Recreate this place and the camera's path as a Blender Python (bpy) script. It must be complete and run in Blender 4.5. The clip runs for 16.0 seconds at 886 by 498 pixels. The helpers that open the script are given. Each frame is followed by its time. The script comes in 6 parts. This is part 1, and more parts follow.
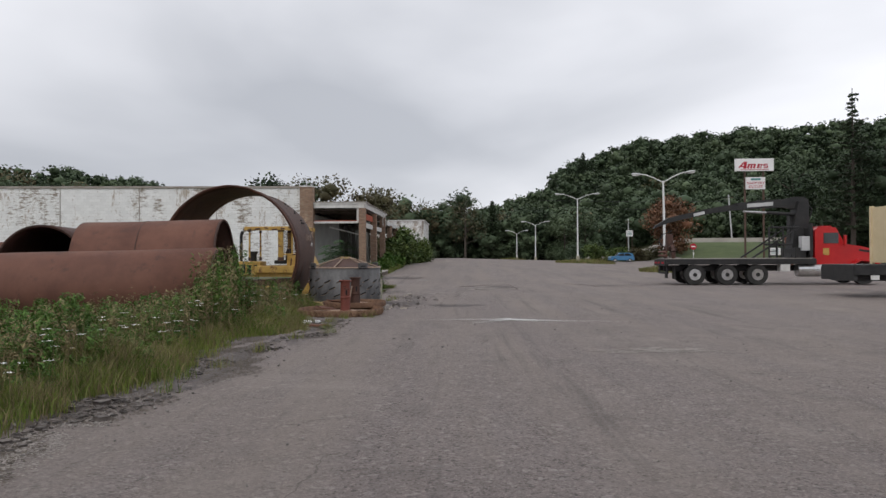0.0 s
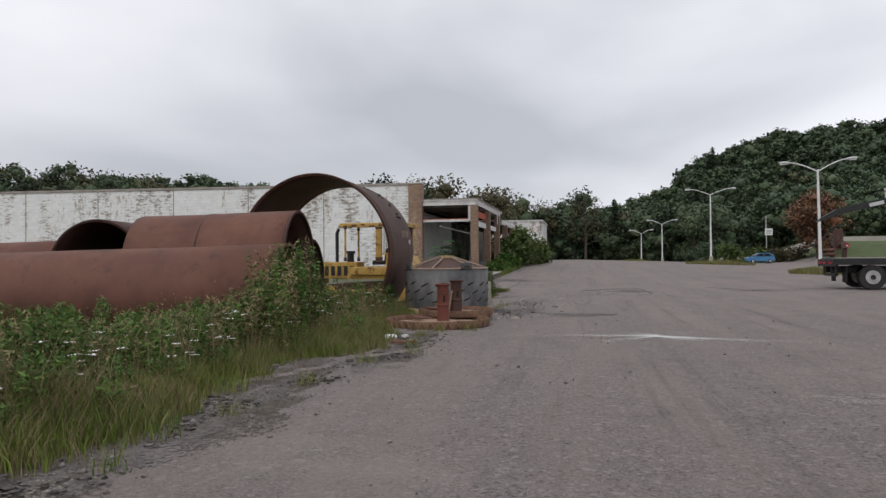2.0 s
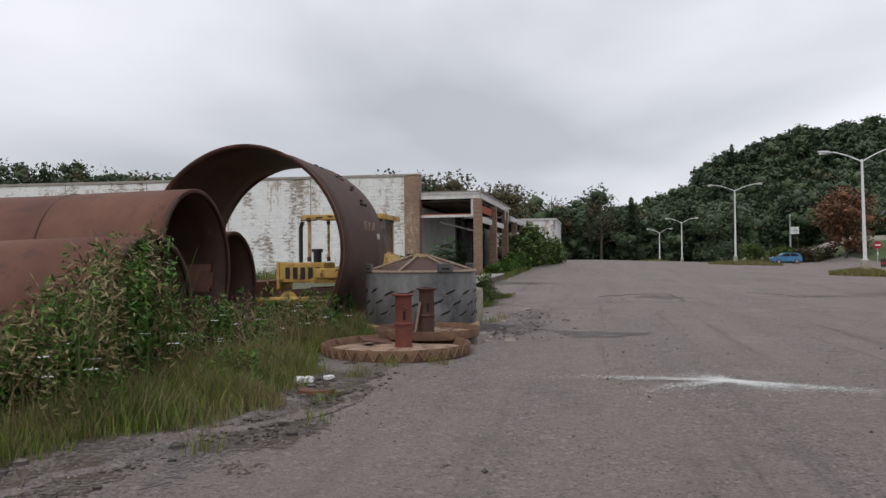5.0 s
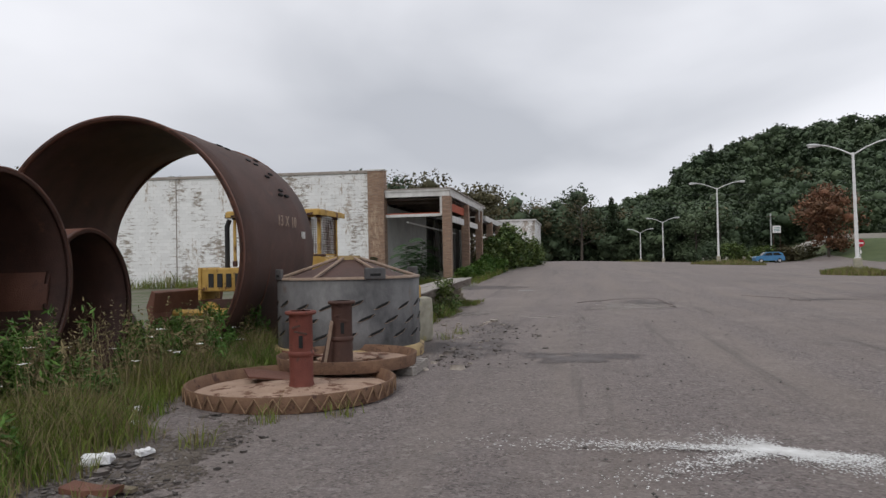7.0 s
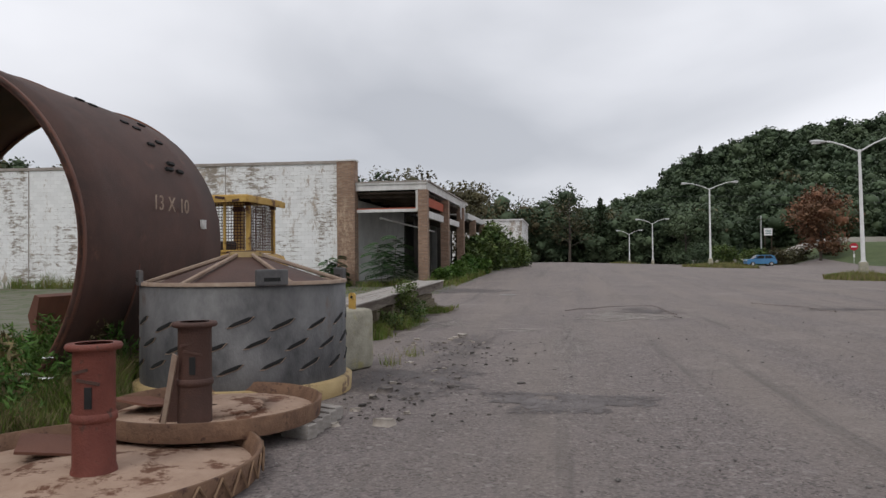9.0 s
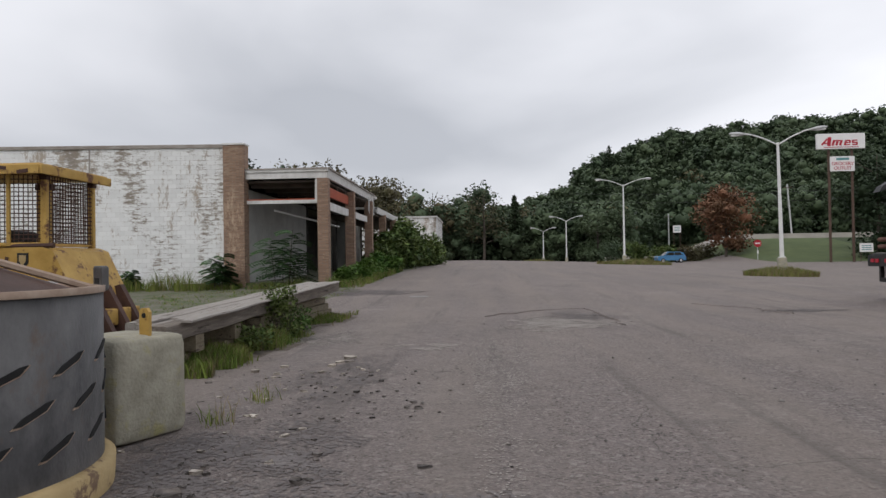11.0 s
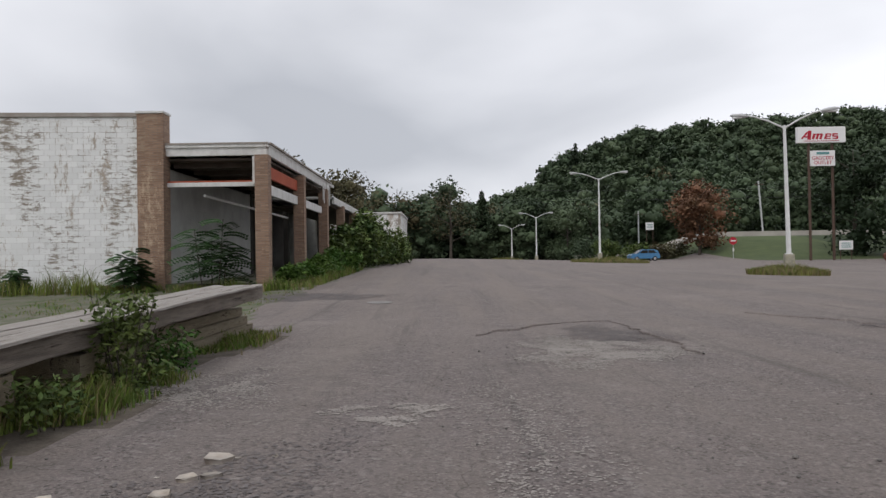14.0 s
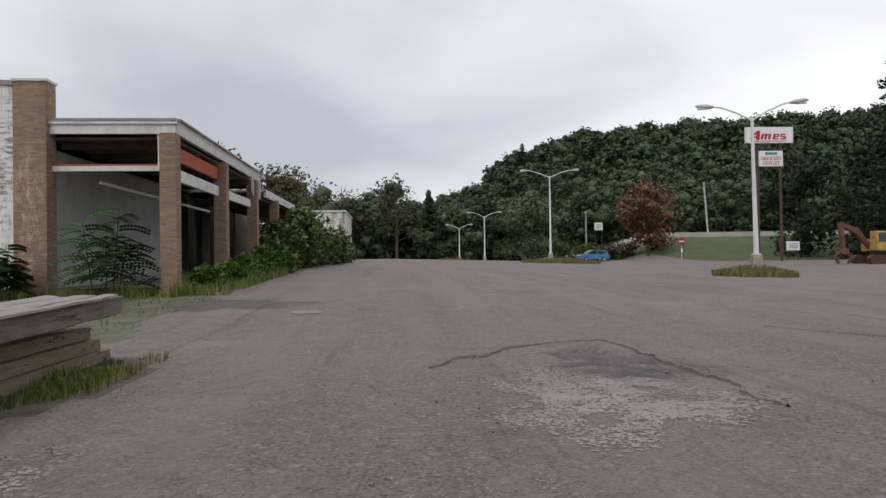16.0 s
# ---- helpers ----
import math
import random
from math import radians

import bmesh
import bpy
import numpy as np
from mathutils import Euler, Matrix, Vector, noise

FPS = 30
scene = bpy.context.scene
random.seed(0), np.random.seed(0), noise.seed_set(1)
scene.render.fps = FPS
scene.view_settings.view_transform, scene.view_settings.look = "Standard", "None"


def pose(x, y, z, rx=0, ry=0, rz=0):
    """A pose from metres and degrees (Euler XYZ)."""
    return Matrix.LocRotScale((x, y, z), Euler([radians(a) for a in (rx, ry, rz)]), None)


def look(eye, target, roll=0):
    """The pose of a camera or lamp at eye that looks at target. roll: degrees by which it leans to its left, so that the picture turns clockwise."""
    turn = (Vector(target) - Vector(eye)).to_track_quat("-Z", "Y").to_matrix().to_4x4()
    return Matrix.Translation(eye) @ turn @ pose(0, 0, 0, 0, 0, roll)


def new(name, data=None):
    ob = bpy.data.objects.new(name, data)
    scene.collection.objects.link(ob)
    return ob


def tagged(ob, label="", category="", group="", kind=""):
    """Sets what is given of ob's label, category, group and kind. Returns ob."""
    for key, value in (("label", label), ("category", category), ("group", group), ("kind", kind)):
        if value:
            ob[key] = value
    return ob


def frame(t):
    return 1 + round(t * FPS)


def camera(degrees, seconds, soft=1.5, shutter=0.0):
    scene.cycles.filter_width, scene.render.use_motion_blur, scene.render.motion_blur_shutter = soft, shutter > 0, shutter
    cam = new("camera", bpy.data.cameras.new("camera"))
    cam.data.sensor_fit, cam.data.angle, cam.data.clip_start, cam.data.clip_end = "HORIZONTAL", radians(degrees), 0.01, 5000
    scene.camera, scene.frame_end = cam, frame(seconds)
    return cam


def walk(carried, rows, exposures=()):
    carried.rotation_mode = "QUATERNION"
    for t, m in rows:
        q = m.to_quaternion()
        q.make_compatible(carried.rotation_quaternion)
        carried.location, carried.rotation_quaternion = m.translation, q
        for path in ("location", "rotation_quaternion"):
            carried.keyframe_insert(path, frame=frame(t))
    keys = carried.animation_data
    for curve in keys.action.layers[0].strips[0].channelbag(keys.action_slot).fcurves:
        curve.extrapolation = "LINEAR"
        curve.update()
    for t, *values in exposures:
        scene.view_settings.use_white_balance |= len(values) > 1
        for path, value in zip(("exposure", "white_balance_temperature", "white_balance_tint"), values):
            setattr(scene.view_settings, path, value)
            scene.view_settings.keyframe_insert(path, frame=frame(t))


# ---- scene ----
cam = camera(64.2, 16.0, soft=1.45)
PATH = [
    (0, (0.557, -0.928, 1.641), (0.506, 1.071, 1.659), -0.3),
    (0.5, (0.523, 0.037, 1.607), (0.272, 2.021, 1.626), -0.2),
    (1, (0.496, 1.024, 1.58), (0.157, 2.995, 1.605), -0.4),
    (1.5, (0.476, 2.007, 1.546), (0.098, 3.971, 1.572), -0.5),
    (2, (0.41, 2.926, 1.542), (0.028, 4.889, 1.568), -0.5),
    (2.5, (0.356, 3.803, 1.549), (-0.03, 5.765, 1.573), -0.6),
    (3, (0.267, 4.654, 1.535), (-0.128, 6.615, 1.563), -0.6),
    (3.5, (0.22, 5.517, 1.505), (-0.18, 7.476, 1.538), -0.8),
    (4, (0.229, 6.32, 1.528), (-0.18, 8.278, 1.552), -0.4),
    (6.5, (0.446, 10.377, 1.49), (0.007, 12.328, 1.525), -0.9),
    (7, (0.419, 11.207, 1.498), (0.048, 13.172, 1.532), -1.1),
    (7.5, (0.412, 12.018, 1.493), (0.043, 13.983, 1.527), -1.1),
    (8, (0.447, 12.868, 1.498), (0.072, 14.833, 1.531), -1.1),
    (8.2, (0.432, 13.215, 1.504), (0.056, 15.179, 1.538), -0.6),
    (10.4, (0.391, 17.159, 1.441), (0.132, 19.142, 1.471), -1.3),
    (10.5, (0.4, 17.356, 1.442), (0.157, 19.341, 1.471), -1.0),
    (11, (0.263, 18.282, 1.428), (0.164, 20.28, 1.455), -0.9),
    (11.5, (0.205, 19.161, 1.372), (0.139, 21.16, 1.397), -0.8),
    (12, (0.182, 19.98, 1.334), (0.209, 21.979, 1.355), -0.9),
    (12.5, (0.13, 20.996, 1.325), (0.288, 22.989, 1.342), -0.8),
    (12.7, (0.061, 21.411, 1.343), (0.218, 23.405, 1.363), -0.9),
    (13, (0.044, 21.957, 1.32), (0.199, 23.951, 1.34), -0.9),
    (13.5, (-0.043, 22.901, 1.301), (0.022, 24.9, 1.323), -1.0),
    (14, (-0.12, 23.741, 1.323), (-0.118, 25.741, 1.345), -0.9),
    (14.5, (-0.159, 24.656, 1.281), (-0.206, 26.656, 1.306), -1.1),
    (15, (-0.091, 25.588, 1.283), (-0.145, 27.587, 1.308), -1.2),
    (15.5, (-0.055, 26.5, 1.298), (-0.089, 28.5, 1.331), -0.9),
    (16, (-0.037, 27.294, 1.289), (0.117, 29.288, 1.31), -0.8),
]
walk(cam, [(t, look(eye, target, roll)) for t, eye, target, roll in PATH])

# ---- world and light: overcast afternoon ----
world = bpy.data.worlds.new("overcast_sky")
scene.world = world
world.use_nodes = True
wn, wl = world.node_tree.nodes, world.node_tree.links
wn.clear()
w_out = wn.new("ShaderNodeOutputWorld")
w_sky = wn.new("ShaderNodeTexSky")
w_sky.sky_type = 'NISHITA'
w_sky.sun_disc = False
w_sky.sun_elevation = radians(48)
w_sky.sun_rotation = radians(200)
w_bg1 = wn.new("ShaderNodeBackground")
w_bg1.inputs[1].default_value = 0.08
wl.new(w_sky.outputs[0], w_bg1.inputs[0])
w_tc = wn.new("ShaderNodeTexCoord")
w_map = wn.new("ShaderNodeMapping")
w_map.inputs["Scale"].default_value = (1.0, 0.8, 2.6)
w_map.inputs["Rotation"].default_value = (0.15, 0.2, 0.9)
wl.new(w_tc.outputs["Generated"], w_map.inputs[0])
w_noise = wn.new("ShaderNodeTexNoise")
w_noise.inputs["Scale"].default_value = 1.5
w_noise.inputs["Detail"].default_value = 5
w_noise.inputs["Roughness"].default_value = 0.42
w_noise.inputs["Distortion"].default_value = 0.35
wl.new(w_map.outputs[0], w_noise.inputs[0])
w_ramp = wn.new("ShaderNodeValToRGB")
w_ramp.color_ramp.elements[0].position = 0.33
w_ramp.color_ramp.elements[0].color = (0.54, 0.56, 0.612, 1)
w_ramp.color_ramp.elements[1].position = 0.66
w_ramp.color_ramp.elements[1].color = (0.985, 0.995, 1.05, 1)
wl.new(w_noise.outputs[0], w_ramp.inputs[0])
w_bg2 = wn.new("ShaderNodeBackground")
w_bg2.inputs[1].default_value = 1.06
w_sep = wn.new("ShaderNodeSeparateXYZ")
wl.new(w_tc.outputs["Generated"], w_sep.inputs[0])
w_side = wn.new("ShaderNodeMapRange")
w_side.inputs[1].default_value, w_side.inputs[2].default_value = -0.7, 0.6
w_side.inputs[3].default_value, w_side.inputs[4].default_value = 0.88, 1.0
wl.new(w_sep.outputs[0], w_side.inputs[0])
w_mul = wn.new("ShaderNodeVectorMath")
w_mul.operation = 'SCALE'
wl.new(w_ramp.outputs[0], w_mul.inputs[0])
wl.new(w_side.outputs[0], w_mul.inputs["Scale"])
wl.new(w_mul.outputs[0], w_bg2.inputs[0])
w_mix = wn.new("ShaderNodeMixShader")
w_mix.inputs[0].default_value = 0.95
wl.new(w_bg1.outputs[0], w_mix.inputs[1])
wl.new(w_bg2.outputs[0], w_mix.inputs[2])
wl.new(w_mix.outputs[0], w_out.inputs[0])

sun_data = bpy.data.lights.new("sun", 'SUN')
sun_data.energy, sun_data.angle, sun_data.color = 0.95, radians(25), (1.0, 0.97, 0.92)
sun = new("sun", sun_data)
sun.matrix_world = look((-14, -30, 40), (0, 0, 0))


# ---- materials ----
def nodes_of(name):
    m = bpy.data.materials.new(name)
    m.use_nodes = True
    nt = m.node_tree
    return m, nt, nt.nodes["Principled BSDF"]


def mat(name, a, b, scale=4.0, rough=0.8, metal=0.0, bump=0.3, bump_scale=40.0, spots=None, spot_scale=9.0, spot_at=0.6, stretch=(1, 1, 1), island=0.0, spec=0.4, soft=0.06, obrand=0.0):
    """Two colours mixed by noise, optional third colour in patches, fine bump."""
    m, nt, p = nodes_of(name)
    N, L = nt.nodes, nt.links
    tc = N.new("ShaderNodeTexCoord")
    geo = N.new("ShaderNodeNewGeometry")
    mp = N.new("ShaderNodeMapping")
    mp.inputs["Scale"].default_value = stretch
    L.new(geo.outputs["Position"] if obrand == 0 else tc.outputs["Object"], mp.inputs[0])
    n1 = N.new("ShaderNodeTexNoise")
    n1.inputs["Scale"].default_value = scale
    n1.inputs["Detail"].default_value = 6
    n1.inputs["Roughness"].default_value = 0.65
    L.new(mp.outputs[0], n1.inputs[0])
    r = N.new("ShaderNodeValToRGB")
    r.color_ramp.elements[0].position, r.color_ramp.elements[1].position = 0.32, 0.68
    r.color_ramp.elements[0].color, r.color_ramp.elements[1].color = (*a, 1), (*b, 1)
    L.new(n1.outputs[0], r.inputs[0])
    col = r.outputs[0]
    if spots:
        n2 = N.new("ShaderNodeTexNoise")
        n2.inputs["Scale"].default_value = spot_scale
        n2.inputs["Detail"].default_value = 8
        n2.inputs["Roughness"].default_value = 0.7
        L.new(mp.outputs[0], n2.inputs[0])
        r2 = N.new("ShaderNodeValToRGB")
        r2.color_ramp.elements[0].position, r2.color_ramp.elements[1].position = spot_at, spot_at + soft
        L.new(n2.outputs[0], r2.inputs[0])
        mx = N.new("ShaderNodeMixRGB")
        mx.inputs[2].default_value = (*spots, 1)
        L.new(r2.outputs[0], mx.inputs[0])
        L.new(col, mx.inputs[1])
        col = mx.outputs[0]
    if island or obrand:
        hs = N.new("ShaderNodeHueSaturation")
        mr = N.new("ShaderNodeMapRange")
        k = island or obrand
        mr.inputs[3].default_value, mr.inputs[4].default_value = 1 - k, 1 + k
        if obrand:
            oi = N.new("ShaderNodeObjectInfo")
            L.new(oi.outputs["Random"], mr.inputs[0])
        else:
            L.new(geo.outputs["Random Per Island"], mr.inputs[0])
        L.new(mr.outputs[0], hs.inputs["Value"])
        L.new(col, hs.inputs["Color"])
        col = hs.outputs[0]
    L.new(col, p.inputs["Base Color"])
    p.inputs["Roughness"].default_value = rough
    p.inputs["Metallic"].default_value = metal
    p.inputs["Specular IOR Level"].default_value = spec
    if bump:
        n3 = N.new("ShaderNodeTexNoise")
        n3.inputs["Scale"].default_value = bump_scale
        n3.inputs["Detail"].default_value = 4
        L.new(mp.outputs[0], n3.inputs[0])
        bp = N.new("ShaderNodeBump")
        bp.inputs["Strength"].default_value = bump
        bp.inputs["Distance"].default_value = 0.02
        L.new(n3.outputs[0], bp.inputs["Height"])
        L.new(bp.outputs[0], p.inputs["Normal"])
    return m


def leaf_mat(name, a, b, scale=0.25, island=0.45):
    m = mat(name, a, b, scale=scale, rough=0.65, bump=0, island=island, spec=0.25)
    return m


def brick_mat(name, c1, c2, mortar, bw, bh, size=0.012, bump=0.5, wear=None, axis="xz", wear_at=0.6, wear_scale=1.4):
    m, nt, p = nodes_of(name)
    N, L = nt.nodes, nt.links
    geo = N.new("ShaderNodeNewGeometry")
    sep = N.new("ShaderNodeSeparateXYZ")
    L.new(geo.outputs["Position"], sep.inputs[0])
    add = N.new("ShaderNodeMath")
    add.operation = 'ADD'
    L.new(sep.outputs[0], add.inputs[0])
    L.new(sep.outputs[1], add.inputs[1])
    cmb = N.new("ShaderNodeCombineXYZ")
    L.new(add.outputs[0], cmb.inputs[0])
    L.new(sep.outputs[2], cmb.inputs[1])
    br = N.new("ShaderNodeTexBrick")
    br.inputs["Color1"].default_value, br.inputs["Color2"].default_value, br.inputs["Mortar"].default_value = (*c1, 1), (*c2, 1), (*mortar, 1)
    br.inputs["Scale"].default_value = 1
    br.inputs["Mortar Size"].default_value = size
    br.inputs["Mortar Smooth"].default_value = 0.3
    br.inputs["Brick Width"].default_value, br.inputs["Row Height"].default_value = bw, bh
    L.new(cmb.outputs[0], br.inputs[0])
    col = br.outputs[0]
    if wear:
        # worn paint follows block edges and vertical runs
        for k, (sc, st, at, c) in enumerate(((3.2, (0.75, 0.75, 2.6), wear_at, wear), (4.5, (1.3, 1.3, 0.5), wear_at + 0.05, tuple(v * 1.5 for v in wear)))):
            mp = N.new("ShaderNodeMapping")
            mp.inputs["Scale"].default_value = st
            mp.inputs["Location"].default_value = (3.1 * k, 1.7, 0.4)
            L.new(geo.outputs["Position"], mp.inputs[0])
            n2 = N.new("ShaderNodeTexNoise")
            n2.inputs["Scale"].default_value = sc
            n2.inputs["Detail"].default_value = 9
            n2.inputs["Roughness"].default_value = 0.75
            L.new(mp.outputs[0], n2.inputs[0])
            n4 = N.new("ShaderNodeTexNoise")
            n4.inputs["Scale"].default_value = 0.55
            n4.inputs["Detail"].default_value = 2
            mq = N.new("ShaderNodeMapping")
            mq.inputs["Scale"].default_value = (1.5, 1.5, 0.42)
            mq.inputs["Location"].default_value = (2.3 * k, 0.6, 0.1)
            L.new(geo.outputs["Position"], mq.inputs[0])
            L.new(mq.outputs[0], n4.inputs[0])
            mb = N.new("ShaderNodeMath")
            mb.operation = 'MULTIPLY_ADD'
            mb.inputs[1].default_value = 0.8
            mb.inputs[2].default_value = -0.4
            L.new(n4.outputs[0], mb.inputs[0])
            ad = N.new("ShaderNodeMath")
            L.new(mb.outputs[0], ad.inputs[0])
            L.new(n2.outputs[0], ad.inputs[1])
            ma = N.new("ShaderNodeMath")
            ma.operation = 'MULTIPLY_ADD'
            ma.inputs[1].default_value = 0.07
            L.new(br.outputs["Fac"], ma.inputs[0])
            L.new(ad.outputs[0], ma.inputs[2])
            r2 = N.new("ShaderNodeValToRGB")
            r2.color_ramp.elements[0].position, r2.color_ramp.elements[1].position = at, at + 0.09
            L.new(ma.outputs[0], r2.inputs[0])
            mx = N.new("ShaderNodeMixRGB")
            mx.inputs[2].default_value = (*c, 1)
            L.new(r2.outputs[0], mx.inputs[0])
            L.new(col, mx.inputs[1])
            col = mx.outputs[0]
    L.new(col, p.inputs["Base Color"])
    p.inputs["Roughness"].default_value = 0.9
    bp = N.new("ShaderNodeBump")
    bp.invert = True
    bp.inputs["Strength"].default_value = bump
    bp.inputs["Distance"].default_value = 0.01
    L.new(br.outputs["Fac"], bp.inputs["Height"])
    L.new(bp.outputs[0], p.inputs["Normal"])
    return m


def ground_mat():
    """Worn, dusty asphalt: aggregate speckle, pale dust patches, darker patches and tracks."""
    m, nt, p = nodes_of("worn_asphalt")
    N, L = nt.nodes, nt.links
    geo = N.new("ShaderNodeNewGeometry")

    def noise_ramp(scale, lo, hi, detail=6, rough=0.6, stretch=(1, 1, 1), at=(0, 0, 0)):
        mp = N.new("ShaderNodeMapping")
        mp.inputs["Scale"].default_value, mp.inputs["Location"].default_value = stretch, at
        L.new(geo.outputs["Position"], mp.inputs[0])
        n = N.new("ShaderNodeTexNoise")
        n.inputs["Scale"].default_value, n.inputs["Detail"].default_value, n.inputs["Roughness"].default_value = scale, detail, rough
        L.new(mp.outputs[0], n.inputs[0])
        r = N.new("ShaderNodeMapRange")
        r.inputs[1].default_value, r.inputs[2].default_value = lo, hi
        L.new(n.outputs[0], r.inputs[0])
        return r.outputs[0], n.outputs[0]

    def mix(fac, a, b, amount=1.0, mode='MIX'):
        mx = N.new("ShaderNodeMixRGB")
        mx.blend_type = mode
        mul = N.new("ShaderNodeMath")
        mul.operation = 'MULTIPLY'
        mul.inputs[1].default_value = amount
        L.new(fac, mul.inputs[0])
        L.new(mul.outputs[0], mx.inputs[0])
        for k, v in ((1, a), (2, b)):
            if isinstance(v, tuple):
                mx.inputs[k].default_value = (*v, 1)
            else:
                L.new(v, mx.inputs[k])
        return mx.outputs[0]

    big, _ = noise_ramp(0.13, 0.35, 0.7)
    track, _ = noise_ramp(0.5, 0.42, 0.62, stretch=(1.5, 0.14, 1))
    dust, _ = noise_ramp(0.33, 0.54, 0.72, detail=9, rough=0.68, at=(4, 9, 0))
    grit, gh = noise_ramp(26.0, 0.38, 0.62, detail=5, rough=0.8)
    peb, ph = noise_ramp(13.0, 0.56, 0.66, detail=6, rough=0.85)
    mid, mh = noise_ramp(2.6, 0.42, 0.62, detail=8, rough=0.75)
    dark, _ = noise_ramp(0.8, 0.58, 0.8, detail=8, at=(7, 2, 0))
    c = mix(big, (0.180, 0.148, 0.140), (0.243, 0.203, 0.192))
    # thin wandering cracks where the surface has broken up
    warp = N.new("ShaderNodeTexNoise")
    warp.inputs["Scale"].default_value, warp.inputs["Detail"].default_value = 1.3, 6
    L.new(geo.outputs["Position"], warp.inputs[0])
    shift = N.new("ShaderNodeVectorMath")
    shift.operation = 'MULTIPLY_ADD'
    shift.inputs[1].default_value = (0.9, 0.9, 0)
    L.new(warp.outputs["Color"], shift.inputs[0])
    L.new(geo.outputs["Position"], shift.inputs[2])
    ce = N.new("ShaderNodeTexVoronoi")
    ce.feature = 'DISTANCE_TO_EDGE'
    ce.inputs["Scale"].default_value = 0.45
    L.new(shift.outputs[0], ce.inputs["Vector"])
    cr = N.new("ShaderNodeMapRange")
    cr.inputs[1].default_value, cr.inputs[2].default_value = 0.0045, 0.001
    L.new(ce.outputs["Distance"], cr.inputs[0])
    broken, _ = noise_ramp(0.21, 0.52, 0.6, detail=3, at=(1, 3, 0))
    cm = N.new("ShaderNodeMath")
    cm.operation = 'MULTIPLY'
    L.new(cr.outputs[0], cm.inputs[0])
    L.new(broken, cm.inputs[1])
    def cells(scale, lo, hi):
        vo = N.new("ShaderNodeTexVoronoi")
        vo.inputs["Scale"].default_value = scale
        L.new(geo.outputs["Position"], vo.inputs["Vector"])
        sp = N.new("ShaderNodeSeparateColor")
        L.new(vo.outputs["Color"], sp.inputs[0])
        r = N.new("ShaderNodeMapRange")
        r.inputs[1].default_value, r.inputs[2].default_value = lo, hi
        L.new(sp.outputs[0], r.inputs[0])
        return r.outputs[0]
    c = mix(cells(70, 0.5, 1.0), c, (0.395, 0.345, 0.318), 0.7)
    c = mix(cells(45, 0.66, 1.0), c, (0.045, 0.04, 0.039), 0.85)
    c = mix(cells(21, 0.86, 1.0), c, (0.40, 0.365, 0.34), 0.65)
    c = mix(mid, c, (0.275, 0.238, 0.228), 0.45)
    c = mix(peb, c, (0.30, 0.275, 0.262), 0.5)
    c = mix(grit, c, (0.075, 0.068, 0.066), 0.4)
    c = mix(track, c, (0.25, 0.212, 0.186), 0.5)
    c = mix(dust, c, (0.31, 0.272, 0.246), 0.55)
    c = mix(dark, c, (0.085, 0.076, 0.073), 0.5)
    tyre, _ = noise_ramp(0.9, 0.56, 0.68, detail=7, rough=0.7, stretch=(2.2, 0.10, 1), at=(2, 5, 0))
    c = mix(tyre, c, (0.10, 0.088, 0.083), 0.5)
    c = mix(cm.outputs[0], c, (0.06, 0.053, 0.05), 0.6)
    L.new(c, p.inputs["Base Color"])
    p.inputs["Roughness"].default_value = 0.9
    p.inputs["Specular IOR Level"].default_value = 0.25
    bp = N.new("ShaderNodeBump")
    bp.inputs["Strength"].default_value, bp.inputs["Distance"].default_value = 0.6, 0.02
    L.new(gh, bp.inputs["Height"])
    bp2 = N.new("ShaderNodeBump")
    bp2.inputs["Strength"].default_value, bp2.inputs["Distance"].default_value = 0.45, 0.02
    L.new(ph, bp2.inputs["Height"])
    L.new(bp.outputs[0], bp2.inputs["Normal"])
    L.new(bp2.outputs[0], p.inputs["Normal"])
    return m


ASPHALT = ground_mat()
SOIL = mat("dark_gravel_soil", (0.07, 0.055, 0.042), (0.16, 0.135, 0.11), 3.5, 0.95, bump=0.9, bump_scale=30, spots=(0.22, 0.2, 0.18), spot_scale=25, spot_at=0.6)
MOSS = mat("mossy_pavement", (0.10, 0.105, 0.06), (0.17, 0.16, 0.13), 0.9, 0.95, bump=0.6, bump_scale=25, spots=(0.075, 0.10, 0.035), spot_scale=1.6, spot_at=0.52)
LAWN = mat("lawn", (0.06, 0.085, 0.03), (0.095, 0.12, 0.045), 0.5, 0.95, bump=0.6, bump_scale=9)
FOREST_FLOOR = mat("forest_floor", (0.035, 0.052, 0.02), (0.06, 0.08, 0.03), 0.2, 0.95, bump=0)
CONCRETE = mat("concrete", (0.26, 0.245, 0.19), (0.40, 0.375, 0.30), 5, 0.9, bump=0.5, bump_scale=35, spots=(0.33, 0.30, 0.12), spot_scale=4, spot_at=0.55, soft=0.15)
PALE_DUST = mat("white_spilled_powder", (0.55, 0.54, 0.52), (0.8, 0.8, 0.79), 6, 0.95, bump=0.3)
RUST = mat("rusted_steel", (0.105, 0.043, 0.029), (0.175, 0.077, 0.050), 1.1, 0.72, 0.0, 0.35, 60, spots=(0.075, 0.035, 0.028), spot_scale=2.4, spot_at=0.56, soft=0.14)
# also serves as the shaded inside of the pipes
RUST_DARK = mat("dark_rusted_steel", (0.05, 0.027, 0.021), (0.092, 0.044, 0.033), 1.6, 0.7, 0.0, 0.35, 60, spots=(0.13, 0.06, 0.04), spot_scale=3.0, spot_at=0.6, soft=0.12)
